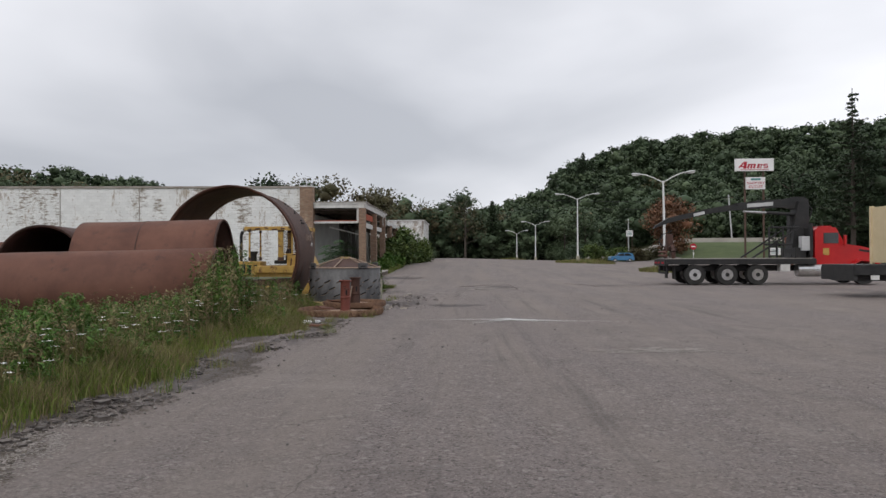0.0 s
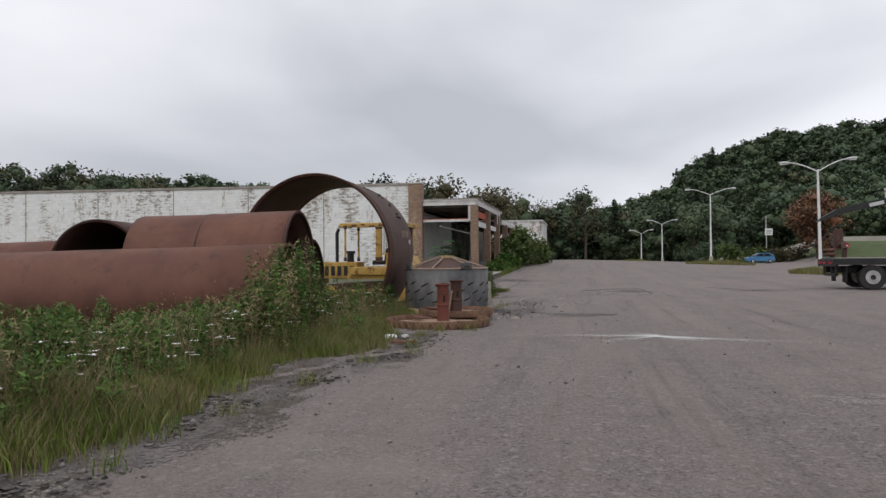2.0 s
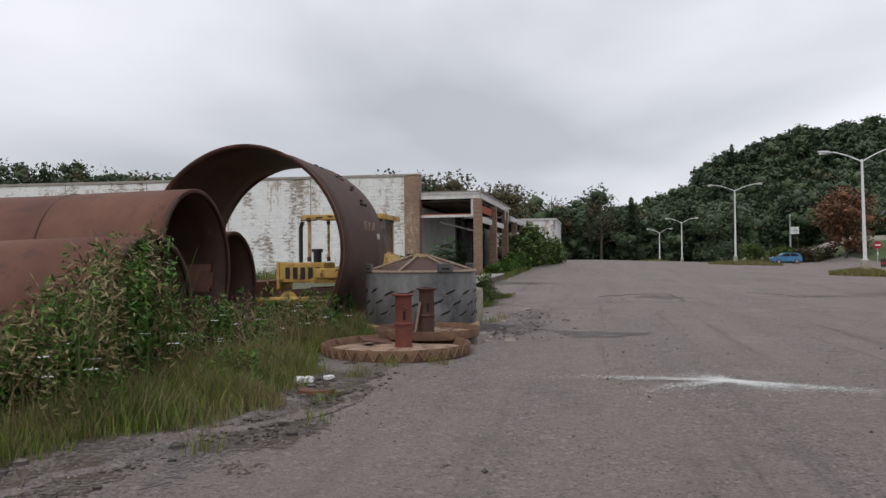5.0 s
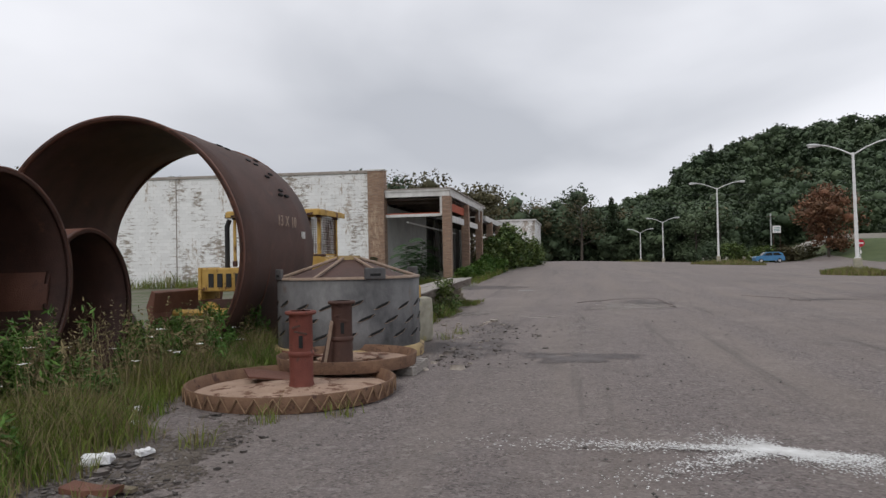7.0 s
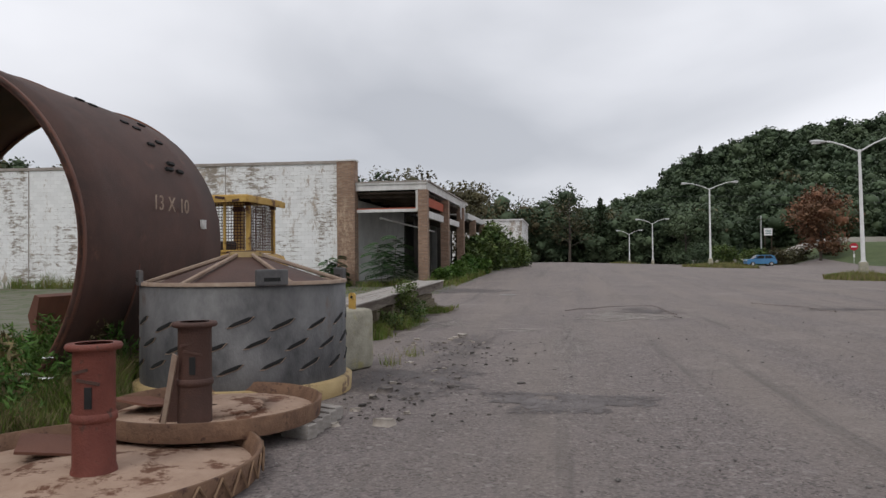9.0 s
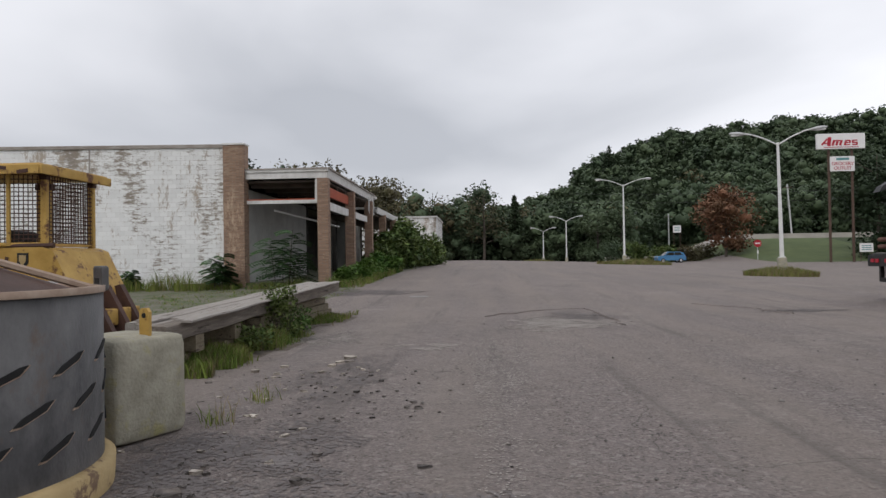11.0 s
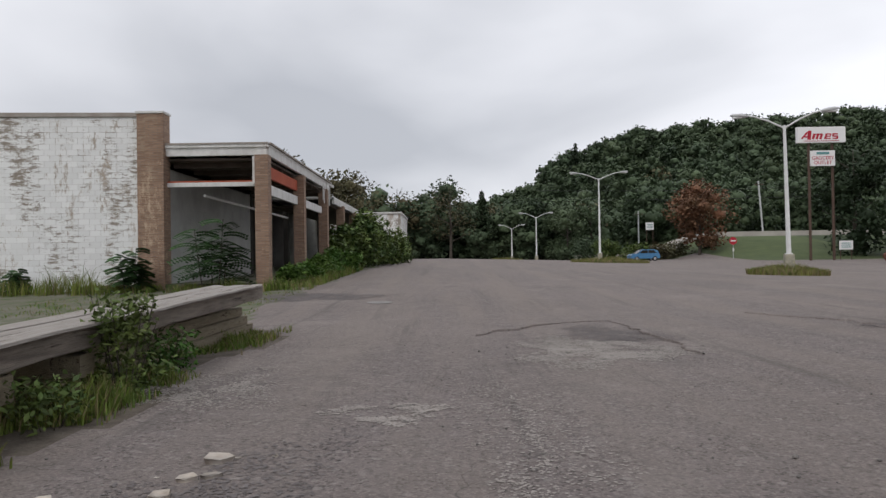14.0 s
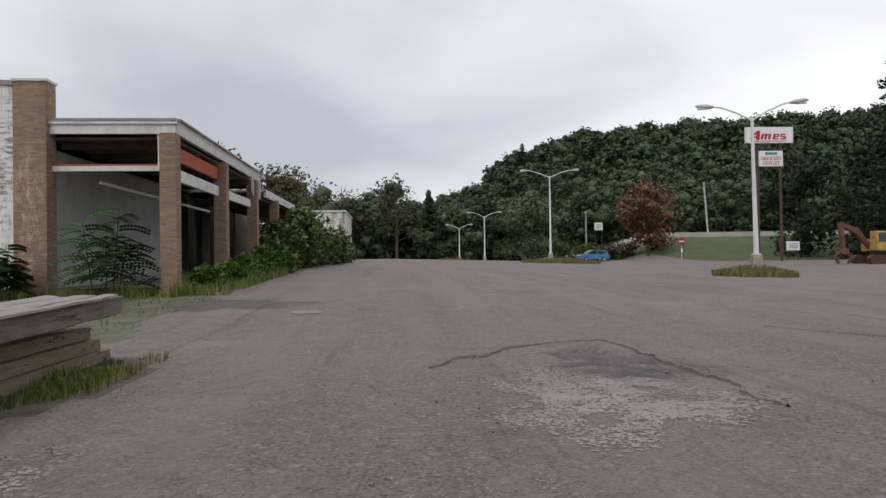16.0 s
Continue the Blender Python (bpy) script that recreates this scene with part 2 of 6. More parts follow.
RUST_RED = mat("red_oxide_paint", (0.125, 0.035, 0.026), (0.20, 0.06, 0.042), 4, 0.7, 0, 0.4, 60, spots=(0.09, 0.04, 0.03), spot_scale=8, spot_at=0.58)
RUST_DUST = mat("dusty_rust_bed", (0.30, 0.2, 0.145), (0.42, 0.30, 0.225), 3, 0.95, 0, 0.6, 30, spots=(0.13, 0.06, 0.035), spot_scale=3.5, spot_at=0.53, soft=0.06)
RUST_BROWN = mat("brown_rust_scale", (0.11, 0.06, 0.038), (0.20, 0.115, 0.07), 5, 0.85, 0, 0.5, 45, spots=(0.07, 0.035, 0.025), spot_scale=7, spot_at=0.56)
YELLOW_BAR = mat("worn_rim_bar", (0.20, 0.12, 0.07), (0.28, 0.18, 0.11), 8, 0.8, 0, 0.3)
RUST_EDGE = mat("bright_worn_edge", (0.24, 0.165, 0.12), (0.34, 0.26, 0.2), 8, 0.7, 0, 0.2)
STEEL = mat("blue_grey_plate_steel", (0.045, 0.044, 0.046), (0.165, 0.16, 0.16), 2.2, 0.55, 0.25, 0.25, 50, spots=(0.10, 0.075, 0.06), spot_scale=2.5, spot_at=0.6, soft=0.1, stretch=(1, 1, 0.6))
# near-black fill: the shade inside slots and holes put in as colour
SLOT = mat("slot_shadow", (0.012, 0.012, 0.012), (0.02, 0.02, 0.02), 8, 0.9, bump=0)
YELLOW = mat("faded_machine_yellow", (0.40, 0.24, 0.055), (0.56, 0.36, 0.10), 3, 0.6, 0, 0.2, 40, spots=(0.14, 0.062, 0.03), spot_scale=3.6, spot_at=0.55, soft=0.07)
YELLOW_TAN = mat("yellow_base_paint", (0.36, 0.26, 0.12), (0.46, 0.34, 0.17), 4, 0.7, 0, 0.3, 40, spots=(0.16, 0.1, 0.06), spot_scale=5, spot_at=0.56)
BLACK = mat("black_paint", (0.013, 0.013, 0.014), (0.03, 0.029, 0.028), 3, 0.55, 0, 0.2, 50)
RUBBER = mat("rubber", (0.018, 0.018, 0.018), (0.04, 0.038, 0.036), 6, 0.85, 0, 0.4, 50)
CHROME = mat("bright_metal", (0.5, 0.5, 0.5), (0.7, 0.7, 0.7), 6, 0.3, 0.9, 0.1)
RED = mat("truck_red", (0.42, 0.012, 0.015), (0.5, 0.02, 0.02), 2, 0.3, 0, 0.0)
CREAM = mat("container_cream", (0.62, 0.50, 0.30), (0.70, 0.57, 0.36), 2, 0.6, 0, 0.15, 30)
GLASS_DARK = mat("dark_glass", (0.015, 0.018, 0.02), (0.025, 0.03, 0.032), 2, 0.08, 0, 0, spec=0.6)
CARBLUE = mat("metallic_blue", (0.06, 0.19, 0.36), (0.08, 0.23, 0.42), 2, 0.3, 0.3, 0)
WHITE_WALL = brick_mat("peeling_white_block_paint", (0.72, 0.72, 0.71), (0.80, 0.80, 0.79), (0.67, 0.66, 0.645), 0.405, 0.203, 0.007, 0.3, wear=(0.27, 0.23, 0.19), wear_at=0.56, wear_scale=2.0)
BRICK = brick_mat("tan_roman_brick", (0.23, 0.135, 0.09), (0.34, 0.22, 0.15), (0.21, 0.17, 0.14), 0.30, 0.062, 0.009, 0.9, wear=(0.33, 0.25, 0.18), wear_at=0.62)
PLASTER = mat("stained_plaster", (0.30, 0.30, 0.285), (0.42, 0.42, 0.405), 0.8, 0.9, 0, 0.2, 20, spots=(0.26, 0.25, 0.23), spot_scale=1.1, spot_at=0.57, soft=0.15)
FASCIA = mat("weathered_white_fascia", (0.52, 0.51, 0.49), (0.70, 0.69, 0.67), 2.5, 0.75, 0, 0.2, 30, spots=(0.26, 0.22, 0.18), spot_scale=2.4, spot_at=0.62, stretch=(1, 1, 0.5))
SOFFIT = mat("dark_brown_soffit", (0.05, 0.038, 0.03), (0.11, 0.085, 0.07), 1.2, 0.95, 0, 0.3, 12)
REDSTRIP = mat("faded_red_band", (0.32, 0.06, 0.03), (0.42, 0.10, 0.05), 2, 0.75, 0, 0.2, 30, spots=(0.16, 0.06, 0.04), spot_scale=3, spot_at=0.6)
# near-black brown: the unlit shop inside is put into the colour
INTERIOR = mat("shaded_interior_brown", (0.03, 0.028, 0.026), (0.07, 0.062, 0.055), 0.8, 0.95, 0, 0.2, 12)
COPING = mat("rusty_coping", (0.24, 0.20, 0.17), (0.36, 0.33, 0.30), 1.5, 0.8, 0, 0.2)
WOOD = mat("weathered_grey_timber", (0.12, 0.10, 0.085), (0.25, 0.215, 0.18), 3.5, 0.92, 0, 0.7, 18, stretch=(6, 0.5, 6), spots=(0.06, 0.048, 0.04), spot_scale=2.2, spot_at=0.58)
WOOD_PALE = mat("sun_bleached_boards", (0.27, 0.24, 0.215), (0.42, 0.39, 0.36), 3.0, 0.92, 0, 0.7, 18, stretch=(9, 0.4, 9), spots=(0.14, 0.11, 0.09), spot_scale=3, spot_at=0.58)
WOOD_MOSS = mat("mossy_yellowed_timber", (0.15, 0.12, 0.08), (0.27, 0.23, 0.165), 3.0, 0.95, 0, 0.8, 18, stretch=(5, 0.6, 5), spots=(0.07, 0.05, 0.035), spot_scale=3, spot_at=0.57)
LAMP_PAINT = mat("white_lamp_paint", (0.62, 0.62, 0.61), (0.74, 0.74, 0.73), 2, 0.5, 0, 0.1)
LAMP_GREY = mat("lamp_grey", (0.42, 0.43, 0.43), (0.55, 0.55, 0.55), 2, 0.5, 0, 0.1)
SIGN_WHITE = mat("sign_face_white", (0.76, 0.75, 0.74), (0.82, 0.81, 0.80), 1, 0.5, 0, 0)
SIGN_RED = mat("sign_red", (0.42, 0.012, 0.03), (0.46, 0.02, 0.04), 1, 0.5, 0, 0)
SIGN_TEAL = mat("sign_teal", (0.10, 0.26, 0.26), (0.13, 0.3, 0.3), 1, 0.5, 0, 0)
POLE_BROWN = mat("brown_sign_pole", (0.07, 0.045, 0.035), (0.11, 0.07, 0.05), 2, 0.8, 0, 0.2)
BARK = mat("bark", (0.05, 0.04, 0.032), (0.10, 0.085, 0.07), 3, 0.95, 0, 0.8, 12, stretch=(3, 3, 0.6))
# green greyed a little: haze over the hill put into the leaf colour
HILL_LEAF = leaf_mat("hill_leaves", (0.052, 0.080, 0.044), (0.088, 0.118, 0.060), 0.045, 0.2)
DARK_LEAF = leaf_mat("dark_leaves", (0.026, 0.044, 0.022), (0.042, 0.062, 0.030), 0.1, 0.25)
RUST_LEAF = leaf_mat("rust_brown_leaves", (0.17, 0.075, 0.042), (0.13, 0.08, 0.045), 0.4)
OLIVE_LEAF = leaf_mat("olive_brown_leaves", (0.075, 0.078, 0.038), (0.10, 0.078, 0.042), 0.15)
BUSH_LEAF = leaf_mat("bush_leaves", (0.045, 0.088, 0.024), (0.115, 0.145, 0.038), 0.9, 0.55)
SUMAC_LEAF = leaf_mat("sumac_leaves", (0.028, 0.072, 0.024), (0.052, 0.105, 0.032), 1.5)
GRASS = leaf_mat("green_grass", (0.082, 0.150, 0.022), (0.185, 0.20, 0.045), 0.6)
DRY_GRASS = leaf_mat("dry_grass", (0.17, 0.135, 0.065), (0.26, 0.21, 0.11), 0.8)
WEED = leaf_mat("weed_leaves", (0.046, 0.120, 0.020), (0.11, 0.172, 0.036), 0.8)
PETAL = leaf_mat("white_petals", (0.72, 0.72, 0.68), (0.8, 0.8, 0.77), 3, 0.1)
PAPER = mat("white_litter", (0.7, 0.7, 0.7), (0.8, 0.8, 0.8), 6, 0.7, 0, 0.4, 20)
ROADGREY = mat("pale_road", (0.34, 0.31, 0.28), (0.44, 0.41, 0.37), 0.3, 0.9, 0, 0.1)


# ---- mesh helpers ----
def part(name, bm, material, parent=None, label="", smooth=False):
    me = bpy.data.meshes.new(name)
    bm.normal_update()
    bm.to_mesh(me)
    bm.free()
    for f in me.polygons:
        f.use_smooth = smooth
    me.materials.append(material)
    ob = new(name, me)
    if parent:
        ob.parent = parent
    if label:
        ob["label"] = label
    return ob


def thing(name, m, label, category, group="", kind=""):
    ob = new(name)
    ob.matrix_world = m
    return tagged(ob, label, category, group, kind)


def box(bm, c, s, rz=0.0, bevel=0.0, rx=0.0, ry=0.0):
    m = pose(*c, rx, ry, rz) @ Matrix.Diagonal((*s, 1))
    r = bmesh.ops.create_cube(bm, size=1, matrix=m)
    if bevel:
        es = list({e for v in r["verts"] for e in v.link_edges})
        bmesh.ops.bevel(bm, geom=es, offset=bevel, segments=2, affect='EDGES', profile=0.6)


def bx(c, s, rz=0.0, bevel=0.0, rx=0.0, ry=0.0):
    bm = bmesh.new()
    box(bm, c, s, rz, bevel, rx, ry)
    return bm


def rod(bm, a, b, r, r2=None, n=10):
    a, b = Vector(a), Vector(b)
    d = b - a
    q = d.to_track_quat('Z', 'Y').to_matrix().to_4x4()
    bmesh.ops.create_cone(bm, cap_ends=True, segments=n, radius1=r, radius2=r if r2 is None else r2, depth=d.length, matrix=Matrix.Translation((a + b) / 2) @ q)


def rods(pairs, r, n=10):
    bm = bmesh.new()
    for a, b in pairs:
        rod(bm, a, b, r, n=n)
    return bm


def tube_shell(R, L, th, seg=96, rings=6, dent=0.0):
    """Open steel shell along +Y, from y=0 to y=L, centred on its axis."""
    bm = bmesh.new()
    loops = []
    for rr in (R, R - th):
        for k in range(rings + 1):
            y = L * k / rings
            row = []
            for i in range(seg):
                a = 2 * math.pi * i / seg
                q = rr + dent * noise.noise((math.cos(a) * 1.6, math.sin(a) * 1.6, y * 0.5))
                row.append(bm.verts.new((q * math.cos(a), y, q * math.sin(a))))
            loops.append(row)
    h = rings + 1
    for k in range(rings):
        for i in range(seg):
            j = (i + 1) % seg
            bm.faces.new((loops[k][j], loops[k][i], loops[k + 1][i], loops[k + 1][j]))
            bm.faces.new((loops[h + k][i], loops[h + k][j], loops[h + k + 1][j], loops[h + k + 1][i]))
    for i in range(seg):
        j = (i + 1) % seg
        bm.faces.new((loops[0][i], loops[0][j], loops[h][j], loops[h][i]))
        bm.faces.new((loops[rings][j], loops[rings][i], loops[h + rings][i], loops[h + rings][j]))
    return bm


def lathe(profile, seg=64):
    """Closed or open profile of (r, z) turned round Z."""
    bm = bmesh.new()
    rows = [[bm.verts.new((r * math.cos(2 * math.pi * i / seg), r * math.sin(2 * math.pi * i / seg), z)) for i in range(seg)] for r, z in profile]
    for k in range(len(rows) - 1):
        for i in range(seg):
            j = (i + 1) % seg
            bm.faces.new((rows[k][i], rows[k][j], rows[k + 1][j], rows[k + 1][i]))
    return bm


def prism(points, y0, y1):
    """A side outline in x and z, drawn out along y."""
    bm = bmesh.new()
    a = [bm.verts.new((x, y0, z)) for x, z in points]
    b = [bm.verts.new((x, y1, z)) for x, z in points]
    n = len(points)
    bm.faces.new(a)
    bm.faces.new(list(reversed(b)))
    for i in range(n):
        j = (i + 1) % n
        bm.faces.new((a[j], a[i], b[i], b[j]))
    bmesh.ops.recalc_face_normals(bm, faces=bm.faces)
    return bm


def text_part(name, body, size, m, material, parent, extrude=0.01):
    cu = bpy.data.curves.new(name, 'FONT')
    cu.body, cu.size, cu.extrude, cu.align_x, cu.align_y = body, size, extrude, 'CENTER', 'CENTER'
    tmp = new(name + "_outline", cu)
    me = bpy.data.meshes.new_from_object(tmp.evaluated_get(bpy.context.evaluated_depsgraph_get()))
    bpy.data.objects.remove(tmp)
    me.materials.clear()
    me.materials.append(material)
    ob = new(name, me)
    ob.parent = parent
    ob.matrix_local = m
    return ob


def mesh_from(name, verts, faces, material):
    """One mesh from numpy arrays: verts n x 3, faces m x 4 or m x 3."""
    me = bpy.data.meshes.new(name)
    k = faces.shape[1]
    me.vertices.add(len(verts))
    me.vertices.foreach_set("co", np.ascontiguousarray(verts, dtype=np.float32).ravel())
    me.loops.add(faces.size)
    me.loops.foreach_set("vertex_index", np.ascontiguousarray(faces, dtype=np.int32).ravel())
    me.polygons.add(len(faces))
    me.polygons.foreach_set("loop_start", np.arange(0, faces.size, k, dtype=np.int32))
    me.update(calc_edges=True)
    me.validate()
    me.materials.append(material)
    return me


RNG = np.random.default_rng(7)


def smooth_step(a, b, v):
    t = np.clip((v - a) / (b - a), 0, 1)
    return t * t * (3 - 2 * t)


def gz(x, y):
    """Height of the ground: flat lot, slow rise beyond it, road bank, wooded hill."""
    x, y = np.asarray(x, float), np.asarray(y, float)
    z = np.interp(y, (-400, 40, 50, 62, 105, 135, 400), (0, 0, 0.35, 0.62, 0.92, 1.0, 0.9))
    z = z - 0.35 * smooth_step(-3.9, -6.0, x) * (1 - smooth_step(24, 30, y))
    z = z - 0.03 * np.clip(x, 0, 25) * smooth_step(40, 62, y)
    bank = smooth_step(36, 50, x) * smooth_step(116, 150, y)
    z = z + bank * 3.9
    ridge = np.interp(x, (-140, -60, -25, 0, 25, 55, 80, 130, 190, 260, 420), (10, 2, 3, 6, 14, 28, 36, 39, 42, 49, 62))
    z = z + ridge * smooth_step(180, 325, y + 0.10 * np.abs(x)) * (1 - 0.3 * smooth_step(360, 600, y))
    z = z + 26 * smooth_step(95, 240, x) * smooth_step(20, 120, y) * (1 - smooth_step(180, 240, y))
    z = z + 16 * smooth_step(-70, -170, x) * smooth_step(30, 120, y)
    return z


def quads(centres, size, up=0.0, aspect=1.0):
    """Random leaf quads at the centres; size is one number or one per centre."""
    n = len(centres)
    nrm = RNG.normal(size=(n, 3))
    nrm[:, 2] += up * np.sign(nrm[:, 2] + 1e-6)
    nrm /= np.linalg.norm(nrm, axis=1)[:, None]
    t = np.cross(nrm, RNG.normal(size=(n, 3)))
    t /= np.linalg.norm(t, axis=1)[:, None] + 1e-9
    b = np.cross(nrm, t)
    s = np.broadcast_to(np.asarray(size, float), (n,))[:, None] * RNG.uniform(0.6, 1.25, (n, 1))
    v = np.stack([centres - t * s * aspect, centres - b * s * 0.62, centres + t * s * aspect, centres + b * s * 0.62], 1).reshape(-1, 3)
    return v, np.arange(4 * n).reshape(-1, 4)


LOBES = [None]
ICO = bmesh.new()
bmesh.ops.create_icosphere(ICO, subdivisions=1, radius=1.0)
ICO.verts.index_update()
ICO_V = np.array([v.co[:] for v in ICO.verts])
ICO_F = np.array([[v.index for v in f.verts] for f in ICO.faces])
ICO.free()


def lobe_cores(fill=0.86):
    """Leafy masses inside the crown that crown_points() made last."""
    c = LOBES[0]
    n = len(c)
    v = c[:, None, :3] + ICO_V[None] * (c[:, 3] * fill)[:, None, None] * np.array((1, 1, 0.8)) * RNG.uniform(0.8, 1.15, (n, len(ICO_V), 1))
    f = (np.arange(n)[:, None, None] * len(ICO_V) + ICO_F[None]).reshape(-1, 3)
    return v.reshape(-1, 3), f


def crown_points(n, base, height, width, lobes=9, seed_shape=0.0, low=0.25):
    """Leaf places on the shells of several uneven lobes that make one crown."""
    c = []
    for k in range(lobes):
        f = RNG.uniform(low, 0.93)
        rad = width * 0.5 * math.sqrt(max(0.05, 1 - ((f - 0.5) / 0.58) ** 2)) * 0.75
        a = RNG.uniform(0, 2 * math.pi)
        rr = rad * RNG.uniform(0.25, 1.0)
        c.append((rr * math.cos(a), rr * math.sin(a), height * f, width * RNG.uniform(0.16, 0.30)))
    c = np.array(c)
    LOBES[:] = [c + np.array((*np.asarray(base), 0.0))]
    pick = RNG.integers(0, lobes, n)
    d = RNG.normal(size=(n, 3))
    d /= np.linalg.norm(d, axis=1)[:, None]
    r = c[pick, 3] * RNG.uniform(0.55, 1.12, n)
    p = c[pick, :3] + d * r[:, None] * np.array((1, 1, 0.8))
    return p + np.asarray(base)


def blades(n, xy, h, w=0.012, lean=0.35, segs=2):
    """Grass blades as bent, tapering strips; xy n x 2, h heights."""
    base = np.column_stack([xy, gz(xy[:, 0], xy[:, 1]) - 0.02])
    a = RNG.uniform(0, 2 * math.pi, n)
    side = np.column_stack([np.cos(a), np.sin(a), np.zeros(n)]) * (w * RNG.uniform(0.6, 1.4, n))[:, None]
    b = RNG.uniform(0, 2 * math.pi, n)
    bend = np.column_stack([np.cos(b), np.sin(b), np.zeros(n)]) * (h * lean * RNG.uniform(0.2, 1.2, n))[:, None]
    up = np.column_stack([np.zeros(n), np.zeros(n), h])
    mid = base + up * 0.55 + bend * 0.3
    tip = base + up * RNG.uniform(0.85, 1.0, n)[:, None] + bend
    v = np.stack([base - side, base + side, mid + side * 0.8, mid - side * 0.8, tip + side * 0.15, tip - side * 0.15], 1).reshape(-1, 3)
    k = np.arange(n)[:, None] * 6
    f = np.concatenate([k + np.array((0, 1, 2, 3)), k + np.array((3, 2, 4, 5))], 0)
    return v, f


def stuff(name, vf, material, label, category):
    v = np.concatenate([a for a, _ in vf])
    off, fs = 0, []
    for a, f in vf:
        fs.append(f + off)
        off += len(a)
    ob = new(name, mesh_from(name, v, np.concatenate(fs), material))
    return tagged(ob, label, category, kind="stuff")


# ---- ground: one sheet to the horizon ----
def verge_edge(y):
    return -3.55 + 0.25 * np.sin(y * 0.9) + 0.16 * np.sin(y * 2.3 + 1) + 0.10 * np.sin(y * 6.1) + 0.5 * np.exp(-((y - 14.6) / 1.3) ** 2)


def make_ground():
    xs = np.unique(np.concatenate([np.linspace(-1500, -150, 15), np.linspace(-150, -14, 40), np.arange(-14, 9, 0.22), np.linspace(9, 30, 30), np.linspace(30, 300, 70), np.linspace(300, 1500, 14)]))
    ys = np.unique(np.concatenate([np.linspace(-800, -10, 15), np.arange(-10, 50, 0.24), np.linspace(50, 110, 70), np.linspace(110, 400, 70), np.linspace(400, 1500, 14)]))
    X, Y = np.meshgrid(xs, ys)
    Z = gz(X, Y)
    near = (np.abs(X) < 16) & (Y < 60)
    Z = Z + np.where(near, 0.012 * np.sin(X * 1.7 + 0.6 * Y) * np.sin(Y * 0.9 - X * 0.4), 0)
    nx, ny = len(xs), len(ys)
    i = np.arange(ny - 1)[:, None] * nx + np.arange(nx - 1)[None, :]
    F = np.stack([i, i + 1, i + 1 + nx, i + nx], -1).reshape(-1, 4)
    me = mesh_from("ground", np.column_stack([X.ravel(), Y.ravel(), Z.ravel()]), F, ASPHALT)
    for m in (SOIL, MOSS, LAWN, FOREST_FLOOR):
        me.materials.append(m)
    cx = (X[:-1, :-1] + X[1:, 1:]).ravel() / 2
    cy = (Y[:-1, :-1] + Y[1:, 1:]).ravel() / 2
    k = np.zeros(len(cx), np.int32)
    k[(cx < verge_edge(cy)) & (cy < 24.5)] = 1
    k[(cx < -4.7 + 0.3 * np.sin(cy)) & (cy >= 24.5) & (cy < 100)] = 2
    k[(cx > -4.9) & (cx < -3.0 + 0.3 * np.sin(cy * 1.3)) & (cy > 28.5) & (cy < 37)] = 1
    k[(cx > 40) & (cy > 116) & (cy < 172)] = 3
    k[(cx > 26) & (cx <= 40) & (cy > 140) & (cy < 172)] = 3
    k[(cx < -60) | (cy > 172) | ((cx > 95) & (cy > 20)) | ((cx > 62) & (cy > 95))] = 4
    me.polygons.foreach_set("material_index", k)
    me.polygons.foreach_set("use_smooth", np.ones(len(F), bool))
    return tagged(new("ground", me), "cracked dusty grey asphalt lot with weedy verge", "ground", kind="structure")


make_ground()


def flat_patch(name, centre, rx, ry, material, label, seed, ragged=0.3, lift=0.012, rz=0.0):
    bm = bmesh.new()
    vs = []
    for i in range(48):
        a = 2 * math.pi * i / 48
        q = 1 + ragged * noise.noise((math.cos(a) * 1.7 + seed, math.sin(a) * 1.7, seed)) + ragged * 0.5 * noise.noise((math.cos(a) * 6 + seed, math.sin(a) * 6, 3))
        p = Vector((rx * q * math.cos(a), ry * q * math.sin(a), 0))
        p.rotate(Euler((0, 0, rz)))
        x, y = centre[0] + p.x, centre[1] + p.y
        vs.append(bm.verts.new((x, y, float(gz(x, y)) + lift + 0.012 * math.sin(x * 1.7 + 0.6 * y) * math.sin(y * 0.9 - x * 0.4))))
    bm.faces.new(vs)
    return tagged(part(name, bm, material), label, "pavement", kind="structure")


PATCH = mat("pale_worn_patch", (0.30, 0.268, 0.245), (0.38, 0.342, 0.315), 2.5, 0.95, 0, 0.8, 30, spots=(0.13, 0.12, 0.11), spot_scale=6, spot_at=0.57)
TAR = mat("dark_patch", (0.125, 0.11, 0.107), (0.20, 0.178, 0.173), 3, 0.9, 0, 0.9, 28, spots=(0.19, 0.17, 0.16), spot_scale=14, spot_at=0.62)


